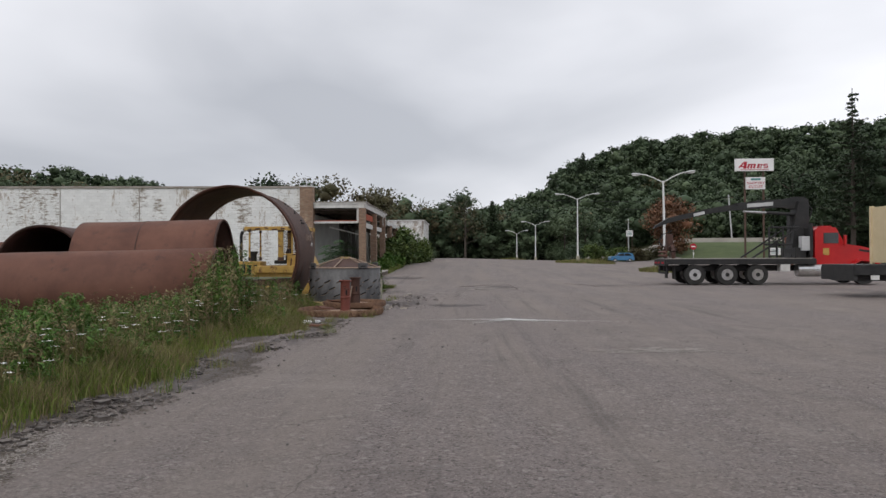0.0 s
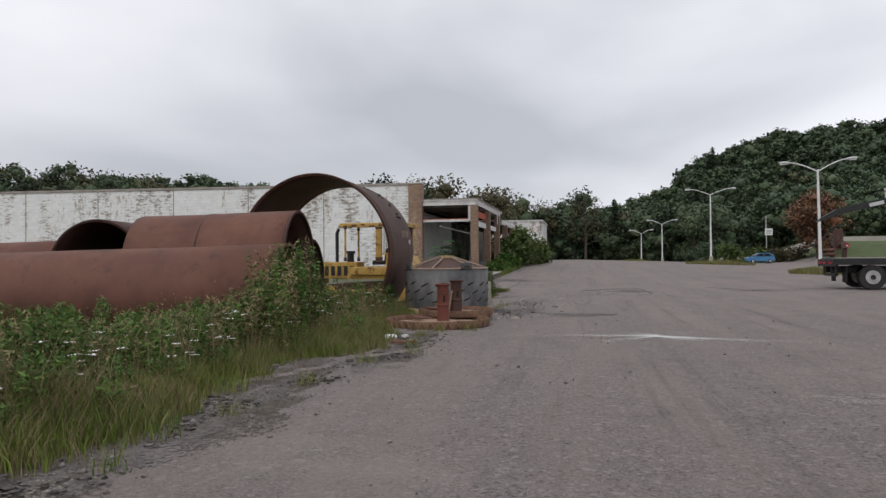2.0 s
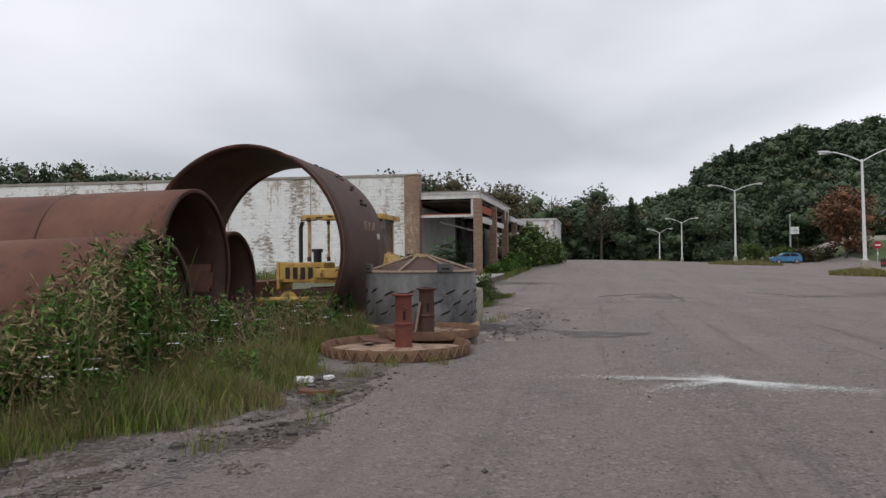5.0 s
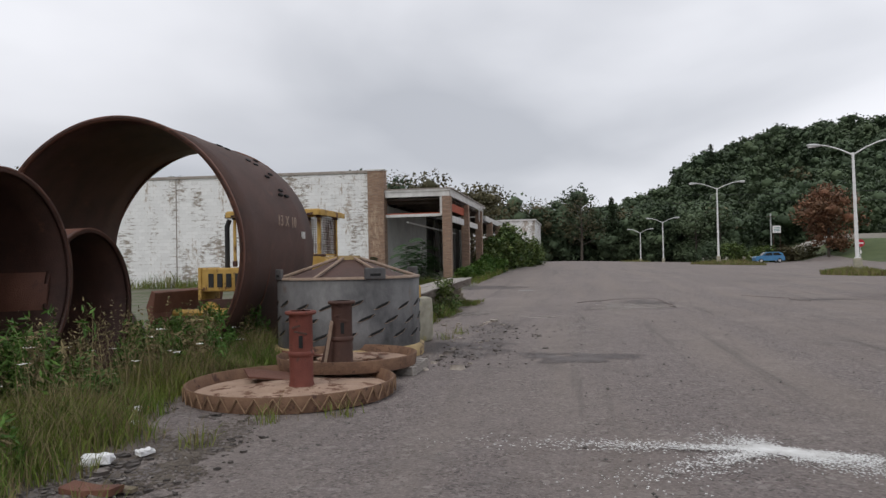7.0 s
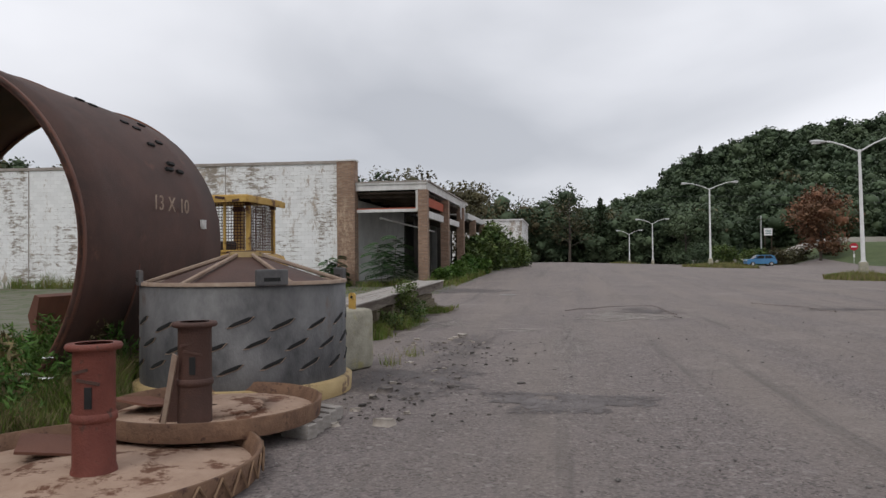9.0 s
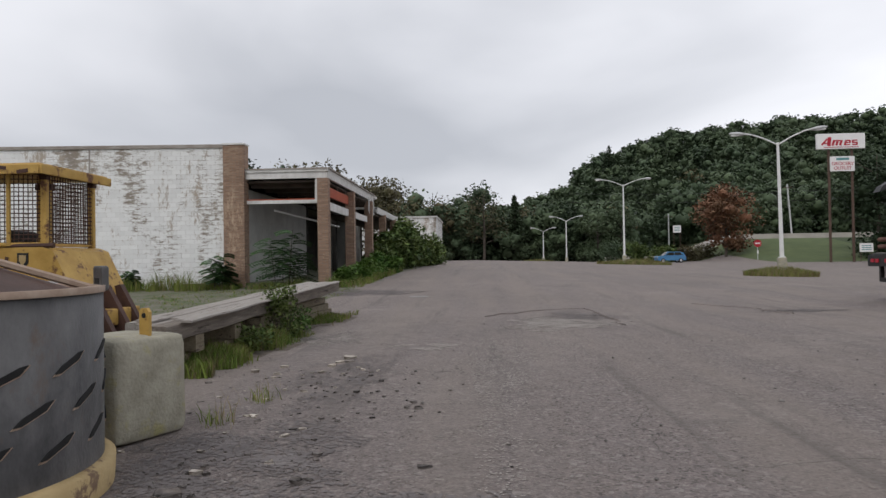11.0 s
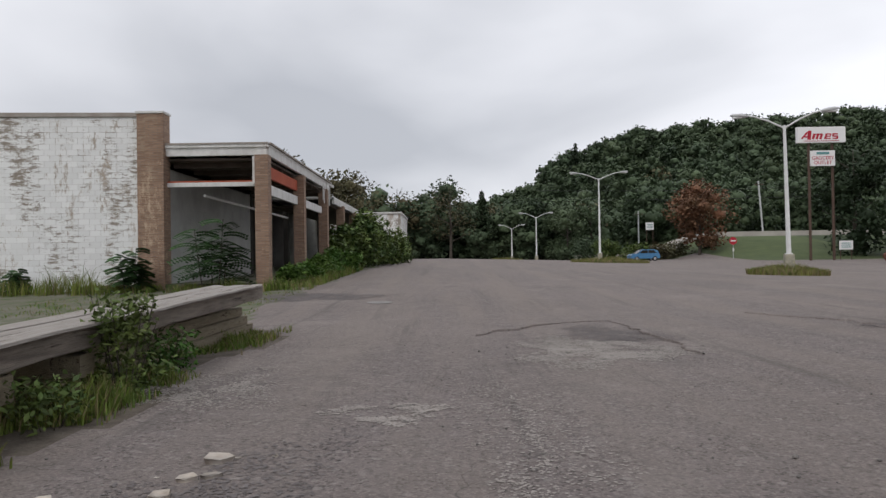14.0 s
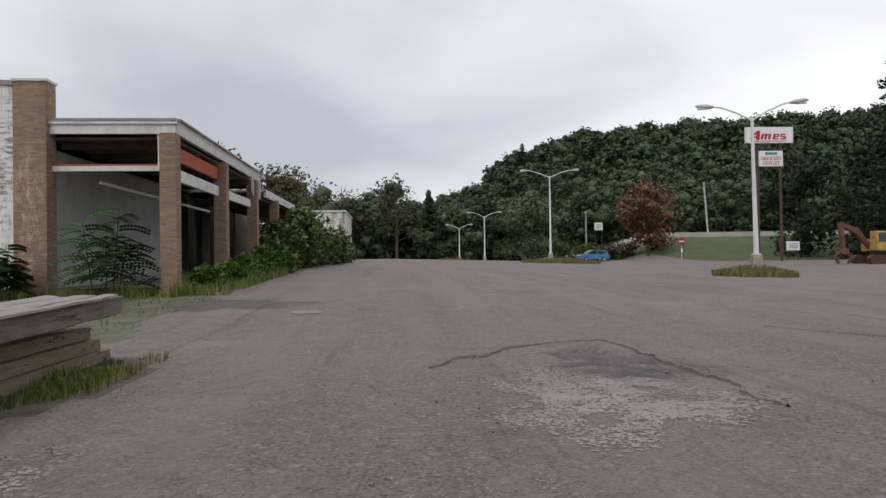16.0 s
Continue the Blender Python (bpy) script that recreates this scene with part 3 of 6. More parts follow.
def crumbs(cx, cy, rx, ry, n, material, label, size=0.02, rz=0.0):
    """A worn patch as thousands of thin flat flakes that thin out at its edge."""
    r = RNG.beta(1.6, 1.9, n) ** 0.7
    a = RNG.uniform(0, 2 * math.pi, n)
    wob = 1 + 0.28 * np.sin(a * 3 + cx) + 0.16 * np.sin(a * 7 + cy)
    x, y = rx * r * wob * np.cos(a), ry * r * wob * np.sin(a)
    xy = np.column_stack([cx + x * math.cos(rz) - y * math.sin(rz), cy + x * math.sin(rz) + y * math.cos(rz)])
    c = np.array([noise.noise((p * 2.2, q * 2.2, 1.0)) for p, q in xy])
    xy = xy[c > -0.5 + RNG.random(len(xy)) * 0.5]
    n = len(xy)
    s = RNG.uniform(0.4, 1.6, n)[:, None] * size
    ang = RNG.uniform(0, math.pi, n)
    t = np.column_stack([np.cos(ang), np.sin(ang)]) * s
    b = np.column_stack([-np.sin(ang), np.cos(ang)]) * s * 0.7
    q = np.stack([xy - t, xy - b, xy + t, xy + b], 1).reshape(-1, 2)
    wave = np.where(q[:, 1] < 60, 0.012 * np.sin(q[:, 0] * 1.7 + 0.6 * q[:, 1]) * np.sin(q[:, 1] * 0.9 - q[:, 0] * 0.4), 0)
    z = gz(q[:, 0], q[:, 1]) + wave + 0.004 + np.repeat(RNG.uniform(0, 0.003, n), 4)
    tagged(new("pavement_patch", mesh_from("pavement_patch", np.column_stack([q, z]), np.arange(4 * n).reshape(-1, 4), material)), label, "pavement", kind="stuff")


crumbs(1.95, 33.5, 1.2, 1.5, 16000, PATCH, "pale crumbled hole worn into the asphalt", 0.017)
crumbs(2.6, 35.4, 0.9, 1.4, 3500, TAR, "dark crumbled asphalt inside the broken edge")
crumbs(-4.2, 45.0, 2.1, 1.6, 6000, TAR, "dark broken asphalt patch", 0.035)
crumbs(0.4, 22.1, 0.9, 0.55, 4200, TAR, "dark crumbled asphalt patch")
crumbs(-1.5, 23.3, 1.0, 1.2, 4200, TAR, "dark loose gravel beside the drum")
crumbs(3.9, 11.2, 1.1, 0.4, 3500, PATCH, "faint pale dusty patch on asphalt", 0.015)
crumbs(-2.6, 31.0, 0.9, 1.2, 3500, PATCH, "pale dusty patch on asphalt", 0.016)
crumbs(-0.6, 29.8, 0.5, 0.4, 2500, PATCH, "pale dusty patch on asphalt", 0.016)
crumbs(8.2, 36.2, 1.3, 0.6, 3500, TAR, "dark crumbled asphalt patch", 0.02)
crumbs(-3.0, 14.2, 0.6, 2.2, 6000, TAR, "dark crumbled asphalt along the verge")
crumbs(-3.2, 9.0, 0.45, 2.6, 6000, TAR, "dark crumbled asphalt along the verge")
crumbs(0.5, 27.5, 0.5, 5.0, 5000, PATCH, "pale dusty wheel track on asphalt", 0.012)
crumbs(-1.4, 26.8, 0.7, 2.2, 4500, TAR, "dark loose gravel on the asphalt", 0.014)
crumbs(-3.2, 5.4, 0.4, 2.0, 5000, PATCH, "pale loose grit along the verge", 0.012)
flat_patch("manhole_cover", (-1.85, 43.0), 0.36, 0.36, mat("grey_iron_cover", (0.2, 0.19, 0.18), (0.3, 0.28, 0.27), 4, 0.8, 0.2, 0.4), "round pale manhole cover set in asphalt", 2, 0.0)


def crack(points, width, seed, name="asphalt_crack"):
    """A raised broken lip of asphalt along a wandering line."""
    bm = bmesh.new()
    pts = []
    for a, b in zip(points[:-1], points[1:]):
        n = max(2, int((Vector(b) - Vector(a)).length / 0.06))
        for i in range(n):
            p = Vector(a).lerp(Vector(b), i / n)
            w = noise.noise_vector((p.x * 2.3 + seed, p.y * 2.3, seed)) * 0.22 + noise.noise_vector((p.x * 9 + seed, p.y * 9, seed)) * 0.06
            pts.append(Vector((p.x + w.x, p.y + w.y)))
    prev = None
    for i, p in enumerate(pts[:-1]):
        d = (pts[i + 1] - p).normalized()
        s = Vector((-d.y, d.x)) * width * (0.45 + abs(noise.noise((p.x * 5, p.y * 5, seed))) * 1.6)
        z = float(gz(p.x, p.y))
        row = [bm.verts.new((p.x - s.x, p.y - s.y, z + 0.0)), bm.verts.new((p.x, p.y, z + 0.03)), bm.verts.new((p.x + s.x * 0.35, p.y + s.y * 0.35, z + 0.025)), bm.verts.new((p.x + s.x * 0.5, p.y + s.y * 0.5, z - 0.02))]
        if prev:
            for k in range(3):
                bm.faces.new((prev[k], prev[k + 1], row[k + 1], row[k]))
        prev = row
    return tagged(part(name, bm, ASPHALT), "broken lifted edge of cracked asphalt", "crack", kind="structure")


crack([(3.25, 33.0), (3.3, 35.0), (3.0, 37.6), (1.9, 37.2), (0.3, 35.4)], 0.05, 1.0)
crack([(6.4, 39.0), (7.4, 37.0), (7.6, 35.2)], 0.03, 4.0)
crack([(-3.9, 11.0), (-3.2, 12.6), (-2.9, 15.2)], 0.10, 6.0)
crack([(-3.3, 13.2), (-2.4, 14.4), (-2.2, 15.6)], 0.08, 9.0)


def powder():
    """White powder spilled in streaks over the asphalt."""
    n = 15000
    a = np.array((1.85, 17.0))
    ends = np.array(((-0.9, 16.95), (3.6, 16.3), (5.4, 15.9), (0.4, 15.7), (2.7, 16.2), (1.4, 17.5)))
    k = RNG.choice(6, n, p=(0.17, 0.19, 0.10, 0.14, 0.28, 0.12))
    u = RNG.beta(0.55, 2.6, n)[:, None]
    xy = a * (1 - u) + ends[k] * u + RNG.normal(size=(n, 2)) * (0.04 + 0.22 * u) * np.array((1.0, 0.7))
    s = RNG.uniform(0.003, 0.015, n)[:, None]
    ang = RNG.uniform(0, math.pi, n)
    t = np.column_stack([np.cos(ang), np.sin(ang)]) * s
    b = np.column_stack([-np.sin(ang), np.cos(ang)]) * s * 0.7
    q = np.stack([xy - t, xy - b, xy + t, xy + b], 1).reshape(-1, 2)
    z = gz(q[:, 0], q[:, 1]) + 0.016 + np.repeat(RNG.uniform(0, 0.003, n), 4)
    ob = new("spilled_powder", mesh_from("spilled_powder", np.column_stack([q, z]), np.arange(4 * n).reshape(-1, 4), PALE_DUST))
    tagged(ob, "white powder spilled in streaks on asphalt", "powder", kind="stuff")


powder()


def pebbles():
    n = 5200
    x = RNG.uniform(-4.5, 6, n)
    y = RNG.uniform(1, 36, n)
    edge = RNG.random(n) < 0.5
    y = np.where(edge, RNG.uniform(1, 24, n), y)
    x = np.where(edge, verge_edge(y) + RNG.normal(0.35, 0.45, n), x)
    s = RNG.gamma(2.0, 0.0032, n) + 0.004
    c = np.column_stack([x, y, gz(x, y) + s * 0.3])
    octa = np.array(((1, 0, 0), (0, 1, 0), (-1, 0, 0), (0, -1, 0), (0, 0, 0.7), (0, 0, -0.7)))
    v = c[:, None, :] + octa[None] * s[:, None, None] * RNG.uniform(0.6, 1.3, (n, 6, 1))
    f = np.array(((0, 1, 4), (1, 2, 4), (2, 3, 4), (3, 0, 4), (1, 0, 5), (2, 1, 5), (3, 2, 5), (0, 3, 5)))
    F = (np.arange(n)[:, None, None] * 6 + f[None]).reshape(-1, 3)
    stone = mat("gravel", (0.11, 0.10, 0.095), (0.26, 0.24, 0.225), 8, 0.95, bump=0, island=0.4)
    tagged(new("gravel", mesh_from("gravel", v.reshape(-1, 3), F, stone)), "loose grey stones scattered over asphalt", "gravel", kind="stuff")


pebbles()


def loose_chunks(name, xy, size, material, label):
    """Broken flat lumps lying on the lot."""
    n = len(xy)
    s = size * (0.4 + RNG.gamma(2.0, 0.35, n))
    c = np.column_stack([xy, gz(xy[:, 0], xy[:, 1]) + s * 0.15])
    ring = np.arange(5) * 2 * math.pi / 5
    top = np.column_stack([np.cos(ring), np.sin(ring), np.full(5, 0.35)])
    low = np.column_stack([np.cos(ring) * 1.15, np.sin(ring) * 1.15, np.full(5, -0.3)])
    shape = np.concatenate([top, low])
    v = c[:, None, :] + shape[None] * s[:, None, None] * RNG.uniform(0.6, 1.3, (n, 10, 1))
    f = [(i, (i + 1) % 5, 5 + (i + 1) % 5) for i in range(5)] + [(i, 5 + (i + 1) % 5, 5 + i) for i in range(5)] + [(0, 1, 2), (0, 2, 3), (0, 3, 4)]
    F = (np.arange(n)[:, None, None] * 10 + np.array([(a, c2, b) for a, b, c2 in f])[None]).reshape(-1, 3)
    F = F[:, ::-1]
    tagged(new(name, mesh_from(name, v.reshape(-1, 3), F, material)), label, "rubble", kind="stuff")


def broken_verge():
    """Crumbled dark edge of the lot between the grass and the sound asphalt."""
    n = 5200
    y = RNG.uniform(1.5, 24.0, n)
    x = verge_edge(y) + np.minimum(RNG.gamma(1.6, 0.3, n), RNG.uniform(0.6, 1.2, n)) - 0.1
    c = np.array([noise.noise((a * 1.3, b * 0.8, 5.0)) for a, b in zip(x, y)])
    k = (c > -0.12 + 0.2 * RNG.random(n)) & ~((np.hypot(x + 2.85, y - 18.95) < 1.3) | (np.hypot(x + 2.68, y - 20.45) < 1.1) | (np.hypot(x + 3.28, y - 22.38) < 1.35))
    xy = np.column_stack([x, y])[k]
    rubble = mat("broken_asphalt_lumps", (0.09, 0.078, 0.072), (0.20, 0.175, 0.16), 8, 0.95, bump=0.5, island=0.5)
    loose_chunks("rubble", xy, 0.021, rubble, "dark broken asphalt lumps along the verge")
    n = 260
    xy = np.column_stack([RNG.normal(-1.5, 0.8, n), RNG.uniform(21.0, 27.5, n)])
    loose_chunks("rubble", xy[np.hypot(xy[:, 0] + 2.68, xy[:, 1] - 24.2) > 0.6], 0.017, rubble, "dark stones scattered beside the drum")
    n = 46
    y = RNG.uniform(20.5, 28.5, n)
    xy = np.column_stack([-1.75 + RNG.normal(0, 0.4, n), y])
    pale = mat("pale_debris", (0.35, 0.30, 0.25), (0.5, 0.45, 0.4), 8, 0.9, bump=0.3, island=0.3)
    loose_chunks("debris", xy, 0.032, pale, "pale flat scraps lying on the asphalt")


for yy in (4.5, 7.0, 9.5, 12.0, 14.0, 16.0):
    crumbs(float(verge_edge(np.float64(yy))) + 0.35, yy, 0.65, 1.5, 5200, SOIL, "dark crumbled soil spread over the lot's edge", 0.016)
broken_verge()


# ---- abandoned shop block ----
def wall_between(name, a, b, z0, z1, th, material, label, parent=None):
    a, b = Vector((*a, 0)), Vector((*b, 0))
    d = b - a
    c = (a + b) / 2
    ob = part(name, bx((c.x, c.y, (z0 + z1) / 2), (d.length, th, z1 - z0), math.degrees(math.atan2(d.y, d.x))), material, parent)
    return tagged(ob, label, "wall", kind="structure") if not parent else ob


def make_building():
    b = thing("shop_building", pose(0, 0, 0), "abandoned single-storey shop block with peeling white paint", "building", kind="structure")
    ax, ay, bxx, by = -52.0, 45.7, -10.75, 48.65
    ang = math.degrees(math.atan2(by - ay, bxx - ax))
    wall = wall_between("wall", (ax, ay + 0.2), (bxx, by + 0.2), -0.5, 6.42, 0.4, WHITE_WALL, "", b)
    wall["label"] = "white painted block wall, peeling and streaked"
    part("coping", bx(((ax + bxx) / 2, (ay + by) / 2 + 0.2, 6.50), (41.6, 0.52, 0.16), ang, 0.02), COPING, b, "thin rusty metal coping")
    d = Vector((bxx - ax, by - ay)).normalized()
    for s in (-32.9, -27.3, -21.9, -16.6, -38.4):
        t = (s - ax) / d.x
        part("joint", bx((s, ay + d.y * t - 0.008, 3.1), (0.05, 0.03, 6.6), ang), COPING, b)
    # brick end pier
    part("brick_pier", bx((-10.3, 48.75, 3.13), (0.92, 0.62, 6.76)), BRICK, b, "tan roman brick end pier")
    part("pier_cap", bx((-10.3, 48.75, 6.55), (1.0, 0.7, 0.08), 0, 0.015), FASCIA, b)
    # rest of the box: roof and back wall
    part("roof", bx((-31.2, 65, 5.2), (40.8, 29, 0.25), 0), COPING, b)
    part("back_wall", bx((-31, 79.5, 3), (42, 0.4, 6.6)), PLASTER, b)
    part("side_wall", bx((-51.8, 62.5, 3), (0.4, 34, 6.6)), WHITE_WALL, b)
    # shop front wall set back under the walkway roof
    part("shop_wall", bx((-10.12, 54.6, 2.4), (0.26, 11.2, 4.9)), PLASTER, b, "stained pale plaster wall")
    # upper wall and opening sheet carry the shade under the roof as colour
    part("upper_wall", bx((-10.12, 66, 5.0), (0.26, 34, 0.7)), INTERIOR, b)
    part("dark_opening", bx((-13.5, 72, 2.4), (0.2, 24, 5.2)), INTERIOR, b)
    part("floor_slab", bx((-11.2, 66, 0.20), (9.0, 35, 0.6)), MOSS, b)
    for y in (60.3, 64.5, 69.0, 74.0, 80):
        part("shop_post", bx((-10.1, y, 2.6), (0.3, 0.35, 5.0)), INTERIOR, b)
    # walkway roof
    r = thing("walkway_canopy", pose(0, 0, 0), "sagging walkway roof with white fascia on brick piers", "canopy", kind="structure")
    part("roof_deck", bx((-8.15, 56.1, 5.38), (3.9, 15.0, 0.14)), FASCIA, r)
    part("soffit", bx((-8.15, 56.2, 4.92), (3.5, 14.6, 0.08)), SOFFIT, r, "dark brown soffit boards")
    part("front_fascia", bx((-8.13, 48.72, 5.22), (3.72, 0.12, 0.40), 0, 0.01), FASCIA, r, "white metal fascia")
    part("fascia_lip", bx((-8.13, 48.67, 5.44), (3.84, 0.2, 0.06)), COPING, r)
    part("side_fascia", bx((-6.27, 55.4, 5.22), (0.12, 13.3, 0.40), 0, 0.01), FASCIA, r, "white metal fascia")
    part("fascia_lip", bx((-6.22, 55.6, 5.44), (0.2, 13.8, 0.06)), COPING, r)
    for k in range(7):
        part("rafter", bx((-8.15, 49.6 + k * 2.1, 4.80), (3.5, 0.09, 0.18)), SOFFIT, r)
    part("front_beam", bx((-8.25, 48.86, 4.02), (3.5, 0.14, 0.15)), FASCIA, r, "peeling white cross beam")
    part("beam_rust", bx((-8.25, 48.85, 4.125), (3.5, 0.1, 0.05)), REDSTRIP, r)
    part("sign_band", bx((-6.42, 51.5, 4.50), (0.1, 5.8, 0.44), 0, 0.01), REDSTRIP, r, "faded red sign band")
    part("side_beam", bx((-6.42, 51.5, 3.86), (0.12, 5.8, 0.36)), FASCIA, r)
    part("side_beam", bx((-6.42, 57.8, 3.86), (0.12, 5.4, 0.34)), FASCIA, r)
    part("hanging_tube", rods([((-8.9, 49.9, 3.72), (-7.5, 57.5, 3.3))], 0.05), LAMP_PAINT, r, "white pipe hanging at a slant")
    for k in range(7):
        y = 60.0 + k * 0.36
        part("loose_strip", bx((-6.2, y, 4.75 - 0.05 * (k % 3)), (0.03, 0.09, 0.85 + 0.12 * (k % 4)), 0, 0, 3 * (k % 3) - 3), FASCIA, r)
    for k, y in enumerate((48.3, 54.6, 60.8)):
        part("brick_column", bx((-6.32, y, 2.45), (0.46, 0.48, 5.0)), BRICK, r, "tan roman brick column")
    for y in (67.0, 73.0, 79.0):
        part("brick_column", bx((-6.32, y, 2.3), (0.46, 0.48, 4.4)), BRICK, r)
    part("steel_post", bx((-6.72, 48.75, 4.5), (0.14, 0.14, 1.0)), FASCIA, r)
    part("rear_fascia", bx((-6.3, 75, 4.62), (0.14, 22, 0.36)), FASCIA, r)
    part("rear_deck", bx((-8.2, 75, 4.78), (3.9, 22, 0.12)), FASCIA, r)
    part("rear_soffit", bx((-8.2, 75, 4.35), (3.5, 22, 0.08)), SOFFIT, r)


make_building()


def far_white_building():
    b = thing("white_building", pose(-10.1, 145, 0), "distant flat-roofed white block building", "building")
    part("wall", bx((-4.5, 0, 4.1), (16, 20, 8.4)), WHITE_WALL, b)
    part("roof", bx((-4.5, 0, 8.38), (16.4, 20.4, 0.25)), FASCIA, b)
    part("door", bx((3.52, -6, 2.2), (0.06, 2.2, 3.0)), INTERIOR, b)
    part("window", bx((3.52, 2, 4.2), (0.06, 3.2, 1.6)), GLASS_DARK, b)


far_white_building()


# ---- steel shells and pipes ----
def make_shell():
    s = thing("steel_ring", pose(-6.76, 21.21, 1.70, 0, 0, 3.08), "huge open rusted steel shell ring lying in weeds", "steel ring")
    part("shell", tube_shell(2.17, 3.36, 0.05, dent=0.05), RUST_DARK, s, "thick rolled plate with worn rims", True)
    # rim lip and a welded seam
    for y in (0.0, 3.30):
        rim = part("rim", tube_shell(2.178, 0.06, 0.07, rings=1, dent=0.05), RUST, s, "", True)
        rim.location = (0, y, 0)
    seam = part("weld_seam", tube_shell(2.181, 0.03, 0.02, rings=1, dent=0.05), RUST, s, "", True)
    seam.location = (0, 1.1, 0)
    # burnt holes in the plate, their shaded inside put in as near-black bars
    for k, (a, y) in enumerate(((62, 1.6), (60, 1.78), (52, 2.1), (50, 2.3), (41, 2.25), (33, 2.45), (30, 2.6), (30, 2.3), (44, 2.6), (56, 2.75))):
        q = radians(a)
        part("burnt_hole", bx((2.165 * math.cos(q), y, 2.165 * math.sin(q)), (0.09, 0.16, 0.045), 0, 0, 0, -a), SLOT, s)
    # chalk numbers on the plate
    for k, (ch, y) in enumerate((("13", 1.45), ("X", 1.78), ("10", 2.12))):
        q = radians(10)
        m = Matrix(((0, 0, 1, 2.205), (1, 0, 0, y), (0, 1, 0, 0.55), (0, 0, 0, 1)))
        text_part("chalk_mark", ch, 0.27, m, RUST_EDGE, s, 0.004)
    part("tag", bx((2.15, 2.8, 0.35), (0.03, 0.14, 0.13)), FASCIA, s, "small white paper tag")
    return s


make_shell()


def make_pipe(name, c, heading, R, L, tilt, label, material=RUST, dent=0.02):
    p = thing(name, pose(*c) @ pose(0, 0, 0, tilt, 0, heading - 90), label, "pipe", "steel pipes in the weeds")
    if tilt:
        p.matrix_world = pose(*c) @ pose(0, 0, 0, 0, 0, heading - 90) @ pose(0, 0, 0, tilt)
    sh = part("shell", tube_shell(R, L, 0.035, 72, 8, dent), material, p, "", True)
    # inward faces get the darker rust: the unlit inside put into the colour
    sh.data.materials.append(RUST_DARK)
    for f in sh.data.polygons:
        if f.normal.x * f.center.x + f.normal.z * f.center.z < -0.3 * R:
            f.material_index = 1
    part("rim", tube_shell(R + 0.006, 0.05, 0.06, 72, 1), RUST_DARK, p, "", True)
    seam = part("weld_seam", tube_shell(R + 0.008, 0.025, 0.012, 72, 1), RUST_DARK, p, "", True)
    seam.location = (0, L * 0.55, 0)
    # added disc at the unseen end, blocks light so the mouth stays dark
    part("end_plate", rods([((0, L - 0.08, 0), (0, L - 0.05, 0))], R - 0.04, 48), RUST_DARK, p, "added steel disc that keeps light out of the pipe")
    return p


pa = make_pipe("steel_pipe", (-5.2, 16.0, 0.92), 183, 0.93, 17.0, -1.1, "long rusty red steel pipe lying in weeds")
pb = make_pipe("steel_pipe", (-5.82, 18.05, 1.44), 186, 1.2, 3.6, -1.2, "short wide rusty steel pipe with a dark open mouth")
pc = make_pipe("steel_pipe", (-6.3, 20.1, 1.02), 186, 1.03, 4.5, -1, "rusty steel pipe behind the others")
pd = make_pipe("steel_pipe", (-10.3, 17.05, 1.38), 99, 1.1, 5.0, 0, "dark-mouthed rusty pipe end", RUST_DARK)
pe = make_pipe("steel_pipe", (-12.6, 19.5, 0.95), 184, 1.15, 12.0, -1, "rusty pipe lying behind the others")


